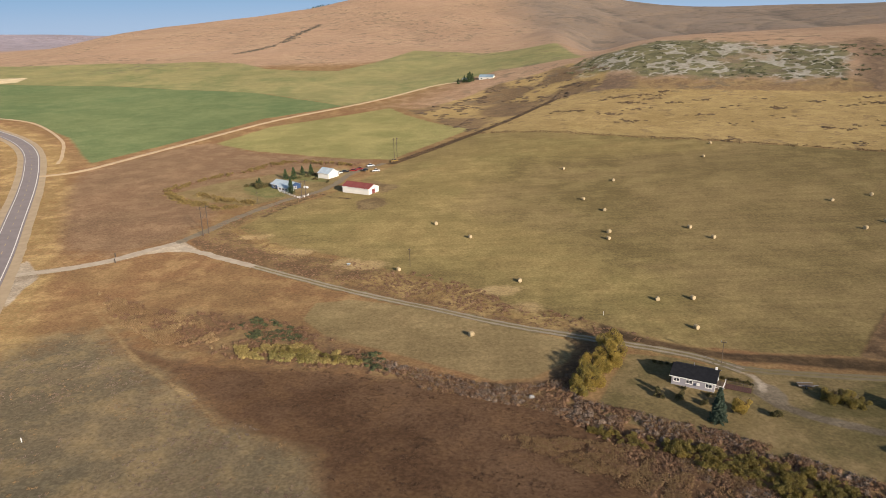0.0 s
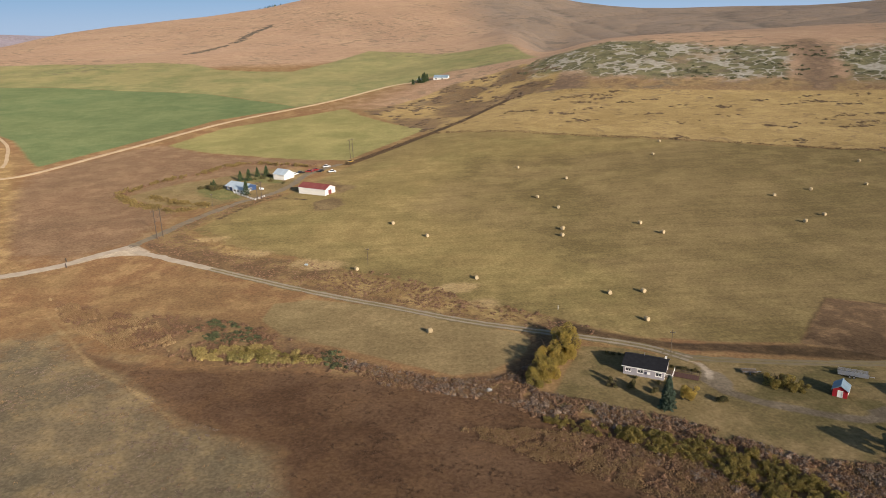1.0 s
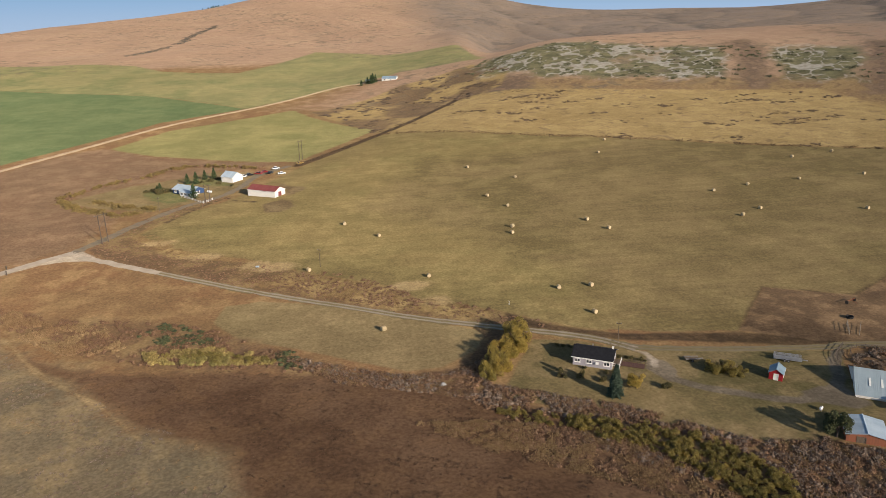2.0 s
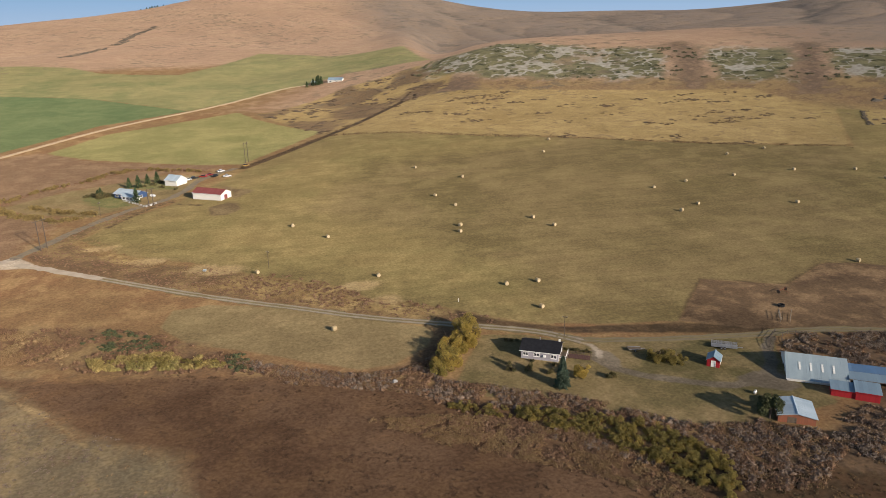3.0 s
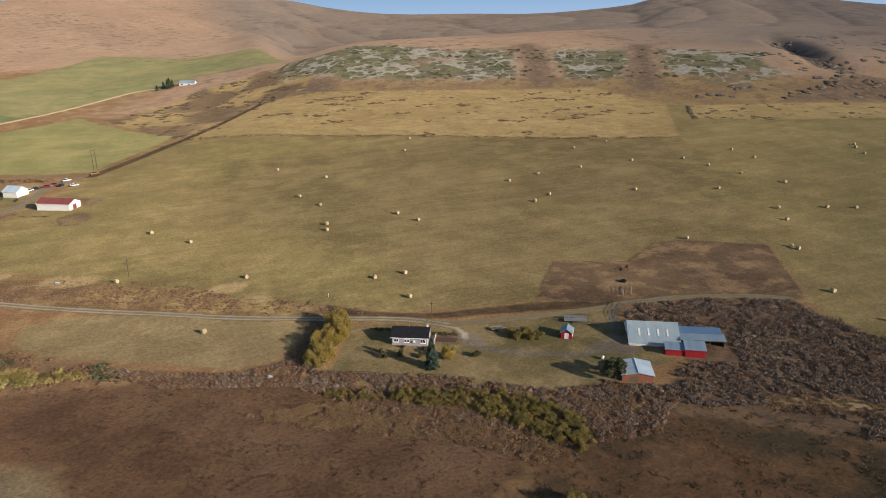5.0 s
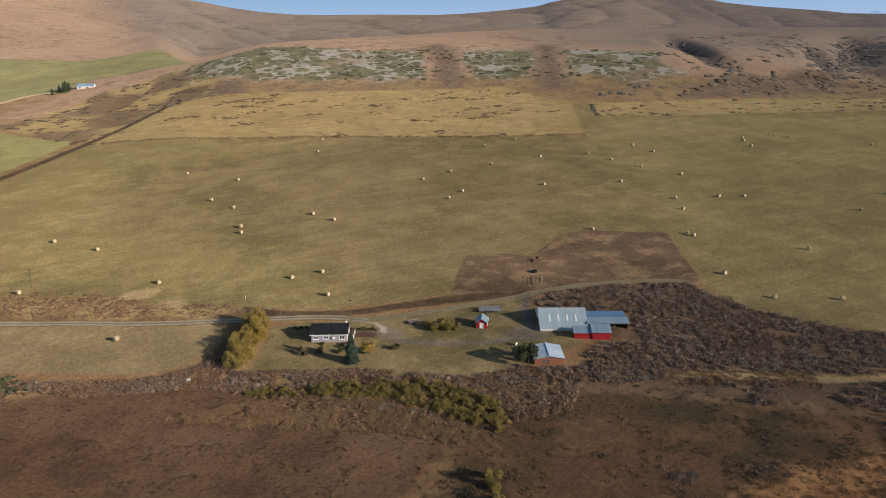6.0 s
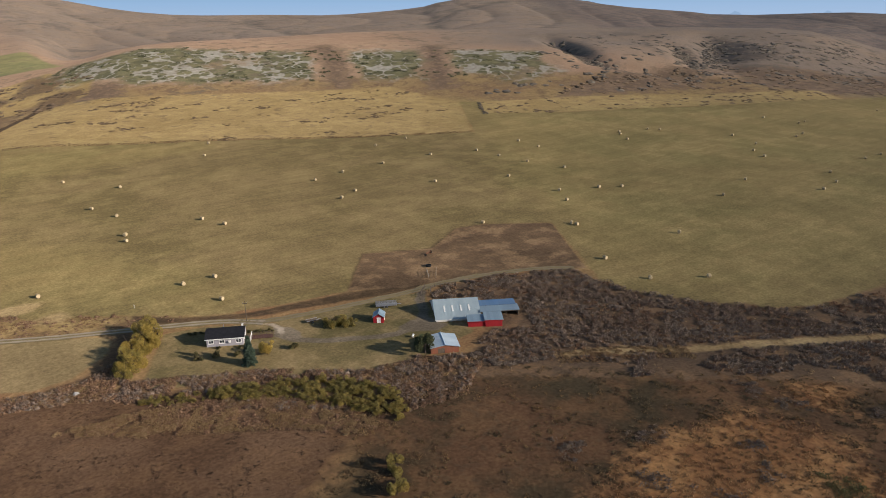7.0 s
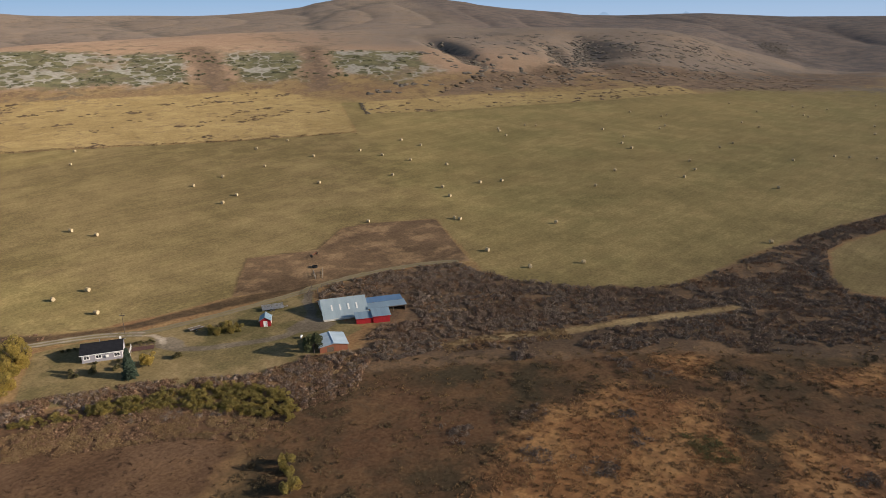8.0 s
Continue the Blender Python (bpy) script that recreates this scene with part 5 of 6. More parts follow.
def vehicle(x, y, turn, paint, label, kind="car", n=1.0):
    v = thing(kind, x, y, turn, label, kind, "parked vehicles", 0.0)
    bm = prism(bmesh.new(), [(-2.2, 0.35), (2.2, 0.35), (2.25, 0.8), (1.2, 0.95), (-2.1, 1.0), (-2.25, 0.7)], -0.88, 0.88)
    part("body", bm, paint, v)
    part("cabin", prism(bmesh.new(), [(1.1, 0.96), (0.5, 1.55), (-0.9 * n, 1.55), (-1.5 * n, 0.99)], -0.76, 0.76), GLASS, v)
    part("cab_roof", boxes((-0.92 * n, -0.7, 1.55, 0.52, 0.7, 1.61)), paint, v)
    for px in (-1.4, 1.4):
        for py in (-0.82, 0.82):
            wheel(v, px, py, 0.33, 0.22)
    for py in (-0.6, 0.6):
        part("headlight", boxes((2.22, py - 0.15, 0.6, 2.27, py + 0.15, 0.75)), TRIM, v)
    return v


RED_PAINT = painted("red_paint", (0.30, 0.03, 0.025), (0.25, 0.03, 0.03), 1, 0.35)
BLACK_PAINT = painted("black_paint", (0.02, 0.02, 0.022), (0.03, 0.03, 0.03), 1, 0.3)
WHITE_PAINT = painted("white_paint", (0.75, 0.75, 0.73), (0.68, 0.68, 0.66), 1, 0.35)
YELLOW_PAINT = painted("yellow_paint", (0.40, 0.25, 0.06), (0.30, 0.19, 0.05), 1, 0.5)
for x, y, a, p, lb in ((-60, 411, 20, BLACK_PAINT, "black car parked near the white garage"), (-55, 413, -10, RED_PAINT, "red car parked on the gravel yard"),
                       (-51.5, 416, 15, RED_PAINT, "red pickup beside another red car"), (-63, 408, 50, WHITE_PAINT, "white car parked beside the garage"),
                       (-48, 411, 70, BLACK_PAINT, "dark van parked at the end of the yard"), (-46, 424, 30, WHITE_PAINT, "white truck on the bare verge"),
                       (-41, 407, 5, WHITE_PAINT, "white car beside the gravel lane"), (-32, 433, 20, YELLOW_PAINT, "yellow loader at the field corner")):
    vehicle(x, y, a, p, lb)
flat = thing("utility_trailer", 82.6, 149.8, -8, "low dark flatbed utility trailer on the lawn", "trailer", sink=0.0)
part("bed", boxes((0, 0, 0.5, 3.6, 1.7, 0.62)), OLD_WOOD, flat)
for yy in (0.0, 1.64):
    part("side_rail", boxes((0, yy, 0.7, 3.6, yy + 0.06, 0.82)), STEEL, flat)
for q in (0.02, 1.75, 3.5):
    part("stake", boxes((q, 0.06, 0.62, q + 0.06, 0.12, 0.82), (q, 1.58, 0.62, q + 0.06, 1.64, 0.82)), STEEL, flat)
part("drawbar", boxes((3.6, 0.78, 0.48, 4.7, 0.92, 0.6)), STEEL, flat)
for yy in (-0.14, 1.84):
    wheel(flat, 1.7, yy, 0.32, 0.2)


def tank(x, y, turn, L, r, label):
    t = thing("propane_tank", x, y, turn, label, "tank", sink=0.0)
    bm = bmesh.new()
    tube(bm, (-L / 2, 0, r + 0.25), (L / 2, 0, r + 0.25), r, r, 14)
    tube(bm, (L / 2, 0, r + 0.25), (L / 2 + r * 0.5, 0, r + 0.25), r, r * 0.5, 14)
    tube(bm, (-L / 2, 0, r + 0.25), (-L / 2 - r * 0.5, 0, r + 0.25), r, r * 0.5, 14)
    part("vessel", bm, WHITE_PAINT, t)
    for q in (-L * 0.3, L * 0.3):
        part("foot", boxes((q - 0.1, -r * 0.7, 0, q + 0.1, r * 0.7, 0.45)), CONCRETE, t)
    part("dome", tube(bmesh.new(), (0, 0, 2 * r + 0.2), (0, 0, 2 * r + 0.42), 0.2, 0.16), STEEL, t)


tank(-76, 373, -30, 2.6, 0.55, "white propane tank beside the lane")
tank(101.6, 122.4, 40, 1.0, 0.3, "small white tank near the low shed")

# ---------------------------------------------------------------- the far farmstead with the white barn
gabled("white_barn", -54.3, 359.6, -33, 17.4, 8.3, 3.6, 5.3, WHITE_WALL, RED_ROOF, "long white barn with a dark red metal roof", "barn", n_sheets=14, over=0.3,
       ends=((), ((2.4, 5.0, 0, 3.0, RED_ROOF),)))
gabled("garage", -74, 400, -36, 8.5, 8, 3.4, 5.6, WHITE_WALL, PALE_METAL, "white garage with a pale grey gabled roof", "garage", n_sheets=7, over=0.35,
       ends=((), ((2.2, 5.2, 0, 2.6, WHITE_WALL),)))
gabled("blue_house", -96, 379, -38, 15, 8, 2.7, 4.3, BLUE_WALL, PALE_METAL, "blue house with white trim and a pale roof", "house", over=0.5,
       front=((1.2, 2.8, 0.9, 2.0, "window"), (5.0, 6.0, 0, 2.1, TRIM), (7.5, 9.5, 0.9, 2.0, "window"), (11.5, 13.5, 0.9, 2.0, "window")), ends=((), ((2.2, 4.6, 0.9, 2.0, "window"),)))
gabled("porch_wing", -91, 372, -38, 9, 3.6, 2.2, 3.0, TRIM, PALE_METAL, "white glazed porch wing of the blue house", "porch", over=0.3,
       front=((0.8, 2.4, 0.8, 1.8, "window"), (3.4, 5.0, 0.8, 1.8, "window"), (6.2, 7.8, 0.8, 1.8, "window")))
gabled("farmhouse", 38, 796, -20, 16, 9, 3, 5.4, WHITE_WALL, METAL_BLUE, "distant pale farmhouse with a blue metal roof", "house", n_sheets=8,
       front=((2, 4, 1, 2.2, "window"), (9, 11, 1, 2.2, "window")))
gabled("farm_shed", 20, 800, -20, 8, 6, 2.6, 4.0, OLD_WOOD, METAL, "small distant shed among trees", "shed")


# ---------------------------------------------------------------- poles, posts and fences
def utility_pole(x, y, h, turn, label, double=False):
    p = thing("utility_pole", x, y, turn, label, "utility pole", "power line", 0.2)
    for q in ((-1.6, 1.6) if double else (0.0,)):
        part("pole", tube(bmesh.new(), (q, 0, -0.3), (q, 0, h), 0.2 if double else 0.11, 0.14 if double else 0.07), POLE_WOOD if double else OLD_WOOD, p)
    w = 3.2 if double else 0.7
    part("crossarm", boxes((-w, -0.08, h - 0.9, w, 0.08, h - 0.7)), POLE_WOOD, p)
    for q in (-w + 0.15, 0.0, w - 0.15):
        part("insulator", tube(bmesh.new(), (q, 0, h - 0.7), (q, 0, h - 0.45), 0.06, 0.04, 6), STEEL, p)
    if double:
        part("cross_brace", tube(bmesh.new(), (-1.6, 0.05, h * 0.55), (1.6, 0.05, h * 0.8), 0.06, 0.06, 6), POLE_WOOD, p)


utility_pole(-104, 291, 13, 60, "weathered wooden two-legged power pole beside the lane", True)
utility_pole(-73, 351, 9.5, 60, "two-legged wooden power pole before the blue house", True)
utility_pole(-32, 445, 13, 60, "two-legged wooden power pole at the field edge", True)
utility_pole(-93, 337, 8, 60, "slim wooden power pole beside the lane")
utility_pole(69.5, 163.5, 6.8, -30, "slim wooden power pole behind the grey house")
utility_pole(-14, 243, 7.5, -30, "slim wooden power pole on the field verge")


def post(x, y, h, r, material, label, name="marker_post"):
    p = thing(name, x, y, 0, label, "post", "", 0.1)
    part("stake", tube(bmesh.new(), (0, 0, 0), (0, 0, h), r, r * 0.9, 8), material, p)
    part("cap", tube(bmesh.new(), (0, 0, h), (0, 0, h + 0.1), r * 1.3, r * 0.6, 8), material, p)


post(46, 195, 1.3, 0.08, TRIM, "white marker post at the hay field edge")
post(-128, 256.5, 1.7, 0.22, POLE_WOOD, "dark wooden post beside the gravel road", "gate_post")
post(-131, 263.5, 1.6, 0.2, POLE_WOOD, "dark wooden gate post across the road", "gate_post")
post(-94.2, 134.0, 1.1, 0.11, TRIM, "short white marker post in the dry grass")
boulder = thing("boulder", 18.8, 148.0, 20, "pale whitish boulder among the brush", "boulder", sink=0.15)
bm = bmesh.new()
bmesh.ops.create_icosphere(bm, subdivisions=2, radius=0.9)
for v in bm.verts:
    v.co *= 0.8 + 0.25 * math.sin(3.1 * v.co.x + 1.7 * v.co.y) * math.cos(2.3 * v.co.z)
    v.co.z = max(v.co.z * 0.75 + 0.45, -0.1)
part("rock", bm, CONCRETE, boulder)
pump = thing("pump_house", -37, 247, -20, "small pale box-shaped pump house with a roof slab", "pump house", sink=0.05)
part("body", boxes((-0.5, -0.4, 0, 0.5, 0.4, 0.55)), CONCRETE, pump)
part("lid", boxes((-0.6, -0.5, 0.55, 0.6, 0.5, 0.64)), PALE_METAL, pump)


def fence(pts, gap, h, label, rails=3, wood=None, thick=1.0):
    """Posts at even steps on the land, with round rails between them."""
    wood = wood or POLE_WOOD
    f = tagged(new("fence"), label, "fence")
    L = smooth_line(pts, gap)
    prev = None
    for x, y in L:
        z = float(land(x, y))
        part("post", tube(bmesh.new(), (x, y, z - 0.2), (x, y, z + h), 0.09 * thick, 0.08 * thick, 6), wood, f)
        if prev:
            for k in range(rails):
                q = h * (k + 0.6) / rails
                part("rail", tube(bmesh.new(), (*prev[:2], prev[2] + q), (x, y, z + q), 0.05 * thick, 0.05 * thick, 5), wood, f)
        prev = (x, y, z)
    return f


fence([(119.8, 141), (122, 146), (127.5, 151)], 2.2, 1.3, "dark wooden corral rails at the farm track")
fence([(124.5, 141.5), (126, 146), (130, 149), (137, 146)], 2.2, 1.3, "curved dark wooden corral fence behind the barn")
for line in ([(137.0, 162.4), (133.7, 156.8)], [(140.3, 161.1), (136.0, 155.8)]):
    fence(line, 1.3, 1.5, "short pale wooden side of a loading chute", wood=PALE_WOOD)
fence([(175.9, 117.4), (177.6, 115.4), (179.5, 114.5), (175.4, 108.4), (176.3, 106.4)], 1.6, 1.3, "weathered gate and rails at the brush edge", 2)
fence([(-89.2, 367.9), (-82, 359), (-75.1, 350.6), (-71.5, 356)], 2.4, 1.1, "white rail fence round the blue house", 2, TRIM, 1.3)
rake = thing("hay_rake", 148.4, 176.4, 25, "rusty wheeled hay rake standing on the fallow plot", "farm implement", sink=0.0)
part("beam", tube(bmesh.new(), (-2.0, 0, 0.95), (2.0, 0, 0.95), 0.09, 0.09), RUST_WALL, rake)
part("drawbar", tube(bmesh.new(), (0, 0, 0.9), (0, -2.2, 0.5), 0.07, 0.06), RUST_WALL, rake)
for q in np.linspace(-1.8, 1.8, 10):
    part("tine", tube(bmesh.new(), (q, 0.05, 0.95), (q, 0.7, 0.08), 0.03, 0.02, 5), RUST_WALL, rake)
for q in (-2.1, 2.1):
    part("wheel", tube(bmesh.new(), (q - 0.05, 0, 0.6), (q + 0.05, 0, 0.6), 0.6, 0.6, 16), OLD_WOOD, rake)
trough = thing("water_trough", 141.0, 166.6, 0, "dark round stock water trough on the fallow plot", "trough", sink=0.02)
bm = bmesh.new()
rings = [[bm.verts.new((r * math.cos(k * math.tau / 18), r * math.sin(k * math.tau / 18), z)) for k in range(18)] for r, z in ((1.0, -0.05), (1.05, 0.65), (0.97, 0.65), (0.95, 0.14))]
for A, B in zip(rings[:-1], rings[1:]):
    for k in range(18):
        bm.faces.new((A[k], A[(k + 1) % 18], B[(k + 1) % 18], B[k]))
bm.faces.new(rings[-1])
part("basin", bm, RUBBER, trough)


# ---------------------------------------------------------------- hay bales
def bale_mesh():
    bm = bmesh.new()
    n, r = 20, 0.85
    prof = [(-0.78, 0.0), (-0.80, 0.5), (-0.77, 0.78), (-0.70, 0.84), (-0.35, 0.86), (0.0, 0.85), (0.35, 0.86), (0.70, 0.84), (0.77, 0.78), (0.80, 0.5), (0.78, 0.0)]
    rng = random.Random(4)
    rings = []
    for q, rr in prof:
        if rr == 0:
            rings.append([bm.verts.new((q, 0, r))])
        else:
            rings.append([bm.verts.new((q, rr * math.cos(a * math.tau / n) * rng.uniform(0.98, 1.02), r + max(-0.82, rr * math.sin(a * math.tau / n)))) for a in range(n)])
    for i, (A, B) in enumerate(zip(rings[:-1], rings[1:])):
        for k in range(n):
            q = (k + 1) % n
            fc = bm.faces.new((A[0], B[q], B[k]) if len(A) == 1 else (A[k], A[q], B[0]) if len(B) == 1 else (A[k], A[q], B[q], B[k]))
            fc.material_index = 1 if i in (0, 1, 8, 9) else 0
            fc.smooth = True
    bmesh.ops.recalc_face_normals(bm, faces=bm.faces)
    me = bpy.data.meshes.new("hay_bale")
    bm.to_mesh(me)
    bm.free()
    me.materials.append(STRAW_BALE), me.materials.append(BALE_END)
    return me


BALES_NEAR = [(-18, 239), (24, 224), (6, 183), (-5, 294), (9, 274), (64, 323), (70, 304), (65, 273), (63, 265), (64, 381), (85, 353), (98, 275), (103, 262), (65, 205),
              (76, 205), (70, 184), (143, 389), (157, 418), (170, 303), (190, 308), (164, 266), (176, 273), (191, 193), (221, 169), (221, 166), (197, 131), (193, 108), (210, 96), (246, 132)]
BALES_MID = [(239, 349), (218, 310), (266, 354), (252, 309), (218, 261), (281, 300), (283, 282), (256, 245), (321, 304), (287, 262), (320, 285), (295, 240), (257, 209), (247, 195), (278, 201),
             (289, 195), (313, 152), (349, 161), (397, 282), (392, 277), (383, 264), (420, 275), (424, 268), (278, 52), (373, 80), (403, 141), (383, 129), (362, 126)]
BALES_FAR = [(449, 227), (438, 204), (419, 195), (410, 183), (530, 221), (484, 200), (497, 202), (539, 221), (527, 247), (456, 144), (476, 143), (559, 168), (550, 152), (643, 211), (622, 179),
             (449, 96), (479, 81), (481, 73), (490, 60), (624, 90), (588, 82), (680, 168), (680, 159), (638, 146), (633, 141), (683, 140), (743, 115)]
BALE = bale_mesh()
brng = random.Random(9)
for spot in BALES_NEAR + BALES_MID + BALES_FAR:
    b = tagged(new("hay_bale", BALE), "round straw-coloured hay bale on mown stubble", "hay bale", "hay bales in the field")
    b.matrix_world = pose(*spot, float(land(*spot)) - 0.04, 0, 0, brng.choice((-70, -100, -85, -55, 30)) + brng.uniform(-14, 14))
    b.scale = [brng.uniform(0.8, 0.92)] * 3


# ---------------------------------------------------------------- trees and shrubs of the farmyard
rng = np.random.default_rng(21)
gold = [broadleaf("golden_shrub_tree", 30 + k, 5.6, 2.7, 3200, 0.27, GOLD_LEAF, "tall bushy tree with olive and golden autumn leaves", "tree", 10, 0.05) for k in range(3)]
for k, f in enumerate(np.linspace(0, 1, 17)):
    x, y = 29 + 15.5 * f + rng.uniform(-2.3, 2.3), 149 + 23.5 * f + rng.uniform(-1.6, 1.6)
    plant(gold[k % 3], x, y, rng.uniform(0, 360), rng.uniform(0.8, 1.15) * (0.85 + 0.3 * f), group="golden tree row beside the lawn")
for m in gold:
    rest(m)

spruce = conifer("spruce", 5, 8.6, 1.95, 9000, SPRUCE_LEAF, "dark blue-green spruce in front of the grey house")
spruce.matrix_world = pose(58.5, 136.5, float(land(58.5, 136.5)) - 0.05)
ytree = broadleaf("yellow_tree", 8, 5.2, 2.0, 4200, 0.25, YELLOW_LEAF, "small rounded tree with bright yellow leaves", "tree", 14, 0.1)
ytree.matrix_world = pose(64.6, 139.0, float(land(64.6, 139.0)) - 0.05)
shrubs = [broadleaf("garden_shrub", 50 + k, 1.7, 1.2, 1700, 0.18, OLIVE_LEAF, "rounded olive garden shrub on the lawn", "shrub", 5, 0.05) for k in range(2)]
for x, y, s in ((49, 147.4, 1.35), (53.2, 146.2, 1.2), (58.2, 143.4, 1.0), (72, 137.4, 1.25), (60.5, 147.6, 0.6), (55.6, 150.8, 0.65), (62, 147.2, 0.6)):
    plant(shrubs[int(x) % 2], x, y, rng.uniform(0, 360), s, group="garden shrubs")
for k in range(7):
    plant(shrubs[k % 2], 52.5 + k * 1.5, 164.6 - k * 0.62, rng.uniform(0, 360), rng.uniform(0.5, 0.75), label="low clipped hedge plant behind the house", group="hedge behind the house")
for k in range(6):
    x, y = yard(11.4 + k * 1.25, 7.4)
    plant(shrubs[k % 2], x, y, rng.uniform(0, 360), rng.uniform(0.55, 0.75), label="low hedge plant beside the boardwalk", group="hedge behind the house")
for m in shrubs:
    rest(m)
island = [broadleaf("lilac_shrub", 60 + k, 3.4, 1.9, 1900, 0.23, WILLOW_LEAF, "dense olive-yellow shrub in the driveway loop", "shrub", 8, 0.05) for k in range(2)]
for k, (x, y, s) in enumerate(((86.4, 145.0, 0.8), (87.8, 143.6, 1.0), (89.6, 142.6, 1.05), (91.4, 141.6, 1.0), (93.0, 140.4, 0.8), (88.6, 145.2, 0.9))):
    plant(island[k % 2], x, y, rng.uniform(0, 360), s, group="shrubs in the driveway loop")
dark = broadleaf("cottonwood", 71, 6.0, 2.3, 5200, 0.25, DARK_LEAF, "dark leafy tree beside the weathered shed", "tree", 9, 0.15)
plant(dark, 98.0, 112.0, 0, 1.2)
plant(dark, 99.2, 115.6, 120, 0.75, label="smaller dark leafy tree beside the weathered shed")
rest(dark)
willow_low = [broadleaf("willow_shrub", 80 + k, 3.0, 1.9, 950, 0.29, WILLOW_LEAF, "green and yellow willow shrub at the lawn's foot", "shrub", 7, 0.02) for k in range(4)]
WILLOWS = [(27, 136), (40, 131), (52, 126.5), (64, 121), (74, 113), (80, 101), (79, 92), (72, 90), (66, 101), (58, 113), (48, 121), (34, 129)]
for k, (x, y) in enumerate(inside_points(rng, WILLOWS, 200)):
    plant(willow_low[k % 4], x, y, rng.uniform(0, 360), rng.uniform(0.42, 0.82) * (0.7 if x < 45 else 1.0), tall=0.85, group="willow thicket")
for x, y, s in ((61.7, 73.1, 1.0), (57.4, 67.3, 1.0), (70.8, 94.1, 0.45), (73.5, 89.6, 0.65), (62.8, 75.6, 0.85), (59.3, 69.4, 0.85)):
    plant(willow_low[int(y) % 4], x, y, rng.uniform(0, 360), s, tall=1.35, label="upright yellow-green willow along a ditch", group="ditch willows")
for k, (x, y) in enumerate(inside_points(rng, [(-56, 177), (-42, 176), (-27, 172), (-23, 167), (-40, 170)], 38)):
    plant(willow_low[k % 4], x, y, rng.uniform(0, 360), rng.uniform(0.3, 0.6), label="low yellow-green willow in the marsh", group="marsh willows")
for m in willow_low + island:
    rest(m)

# ---------------------------------------------------------------- trees of the far farms
pines = [conifer("spruce", 90 + k, 7.4, 2.5, 1500, PINE_LEAF, "dark conifer near the blue house") for k in range(2)]
for x, y, s in ((-103, 381, 0.8), (-82, 363, 1.1), (-93, 401, 0.85), (-88, 400, 1.0), (-85, 410, 0.8), (-80, 411, 0.9), (-105, 383, 0.6)):
    plant(pines[int(x) % 2], x, y, rng.uniform(0, 360), s, group="conifers round the blue house")
for x, y, s in ((22, 792, 1.1), (26, 790, 1.4), (28, 794, 1.5), (15, 786, 0.9), (31, 797, 1.2)):
    plant(pines[int(x) % 2], x, y, rng.uniform(0, 360), s, label="dark windbreak tree at the distant farmhouse", group="windbreak trees")
for x, y, s in ((-420, 2418, 0.9), (-405, 2425, 1.1), (-388, 2420, 1.0), (-372, 2430, 0.8), (-436, 2412, 0.7), (-396, 2422, 1.0), (-412, 2428, 0.9)):
    plant(pines[int(x) % 2], x, y, rng.uniform(0, 360), s * 1.7, tall=0.5, label="small dark conifer clump on the hill's skyline", group="skyline trees")
for m in pines:
    rest(m)
yard_shrub = broadleaf("yard_shrub", 97, 3.0, 2.2, 500, 0.4, OLIVE_LEAF, "rounded green shrub in the yard of the blue house", "shrub", 7, 0.02)
for x, y, s in ((-103, 380, 1.3), (-100.5, 381.5, 1.1), (-80.5, 403.3, 0.8), (-74.7, 394.2, 0.7), (-66.3, 386.1, 0.55), (-77, 406.5, 0.7), (-85.1, 401.2, 0.6), (-108, 386, 0.8), (-111, 384, 0.7)):
    plant(yard_shrub, x, y, rng.uniform(0, 360), s, group="shrubs round the blue house")
rest(yard_shrub)
farshrub = [broadleaf("windbreak_shrub", 100 + k, 2.0, 1.6, 220, 0.45, OCHRE_LEAF, "ochre-leaved shrub of a windbreak round the farm", "shrub", 6, 0.02) for k in range(3)]
WINDBREAK = [[(-150, 372), (-137, 354), (-124, 344), (-110, 336), (-103, 338)], [(-132, 367), (-116, 354), (-98, 343)], [(-152, 376), (-147, 391), (-137, 407), (-130, 414), (-119, 426), (-108, 441), (-98, 448), (-74, 442), (-56, 430)]]
for line, n in zip(WINDBREAK, (50, 34, 90)):
    L = smooth_line(line, 0.5)
    for k in range(n):
        x, y = L[int(rng.uniform(0, len(L)))] + rng.normal(0, 1.3, 2)
        plant(farshrub[k % 3], x, y, rng.uniform(0, 360), rng.uniform(0.6, 1.1), group="windbreak shrubs")
for m in farshrub:
    rest(m)

# ---------------------------------------------------------------- uncounted growth


def patchy(x, y, size, cut, seed=0.0):
    """Where a soft pattern of that size stands above a cut."""
    x, y = x + 0.9 * size * np.sin(y / size * 0.83 + seed) + 0.4 * size * np.sin(y / size * 2.9), y + 0.9 * size * np.sin(x / size * 0.71 + 2 * seed) + 0.4 * size * np.sin(x / size * 3.3 + 1)
    v = np.sin(x / size * 2.1 + seed) * np.sin(y / size * 1.7 + 1.3 * seed) + 0.6 * np.sin((x + y) / size * 3.1 + 2 * seed) + 0.5 * np.sin((x - 0.6 * y) / size * 5.3)
    return v > cut


def clear(x, y):
    """Off the buildings, tracks and yard of the farmstead."""
    s, u = 0.515 * (x - 113.1) + 0.857 * (y - 126.3), 0.857 * (x - 113.1) - 0.515 * (y - 126.3)
    barns = (u > -2) & (s > -8) & (((u < 14.5) & (s < 16.5)) | ((u < 28.5) & (s < 11)))
    a, b = -0.875 * (x - 106.2) + 0.485 * (y - 106.6), 0.485 * (x - 106.2) + 0.875 * (y - 106.6)
    low = (a > -1) & (a < 8.2) & (b > -0.8) & (b < 11)
    return ~barns & ~low


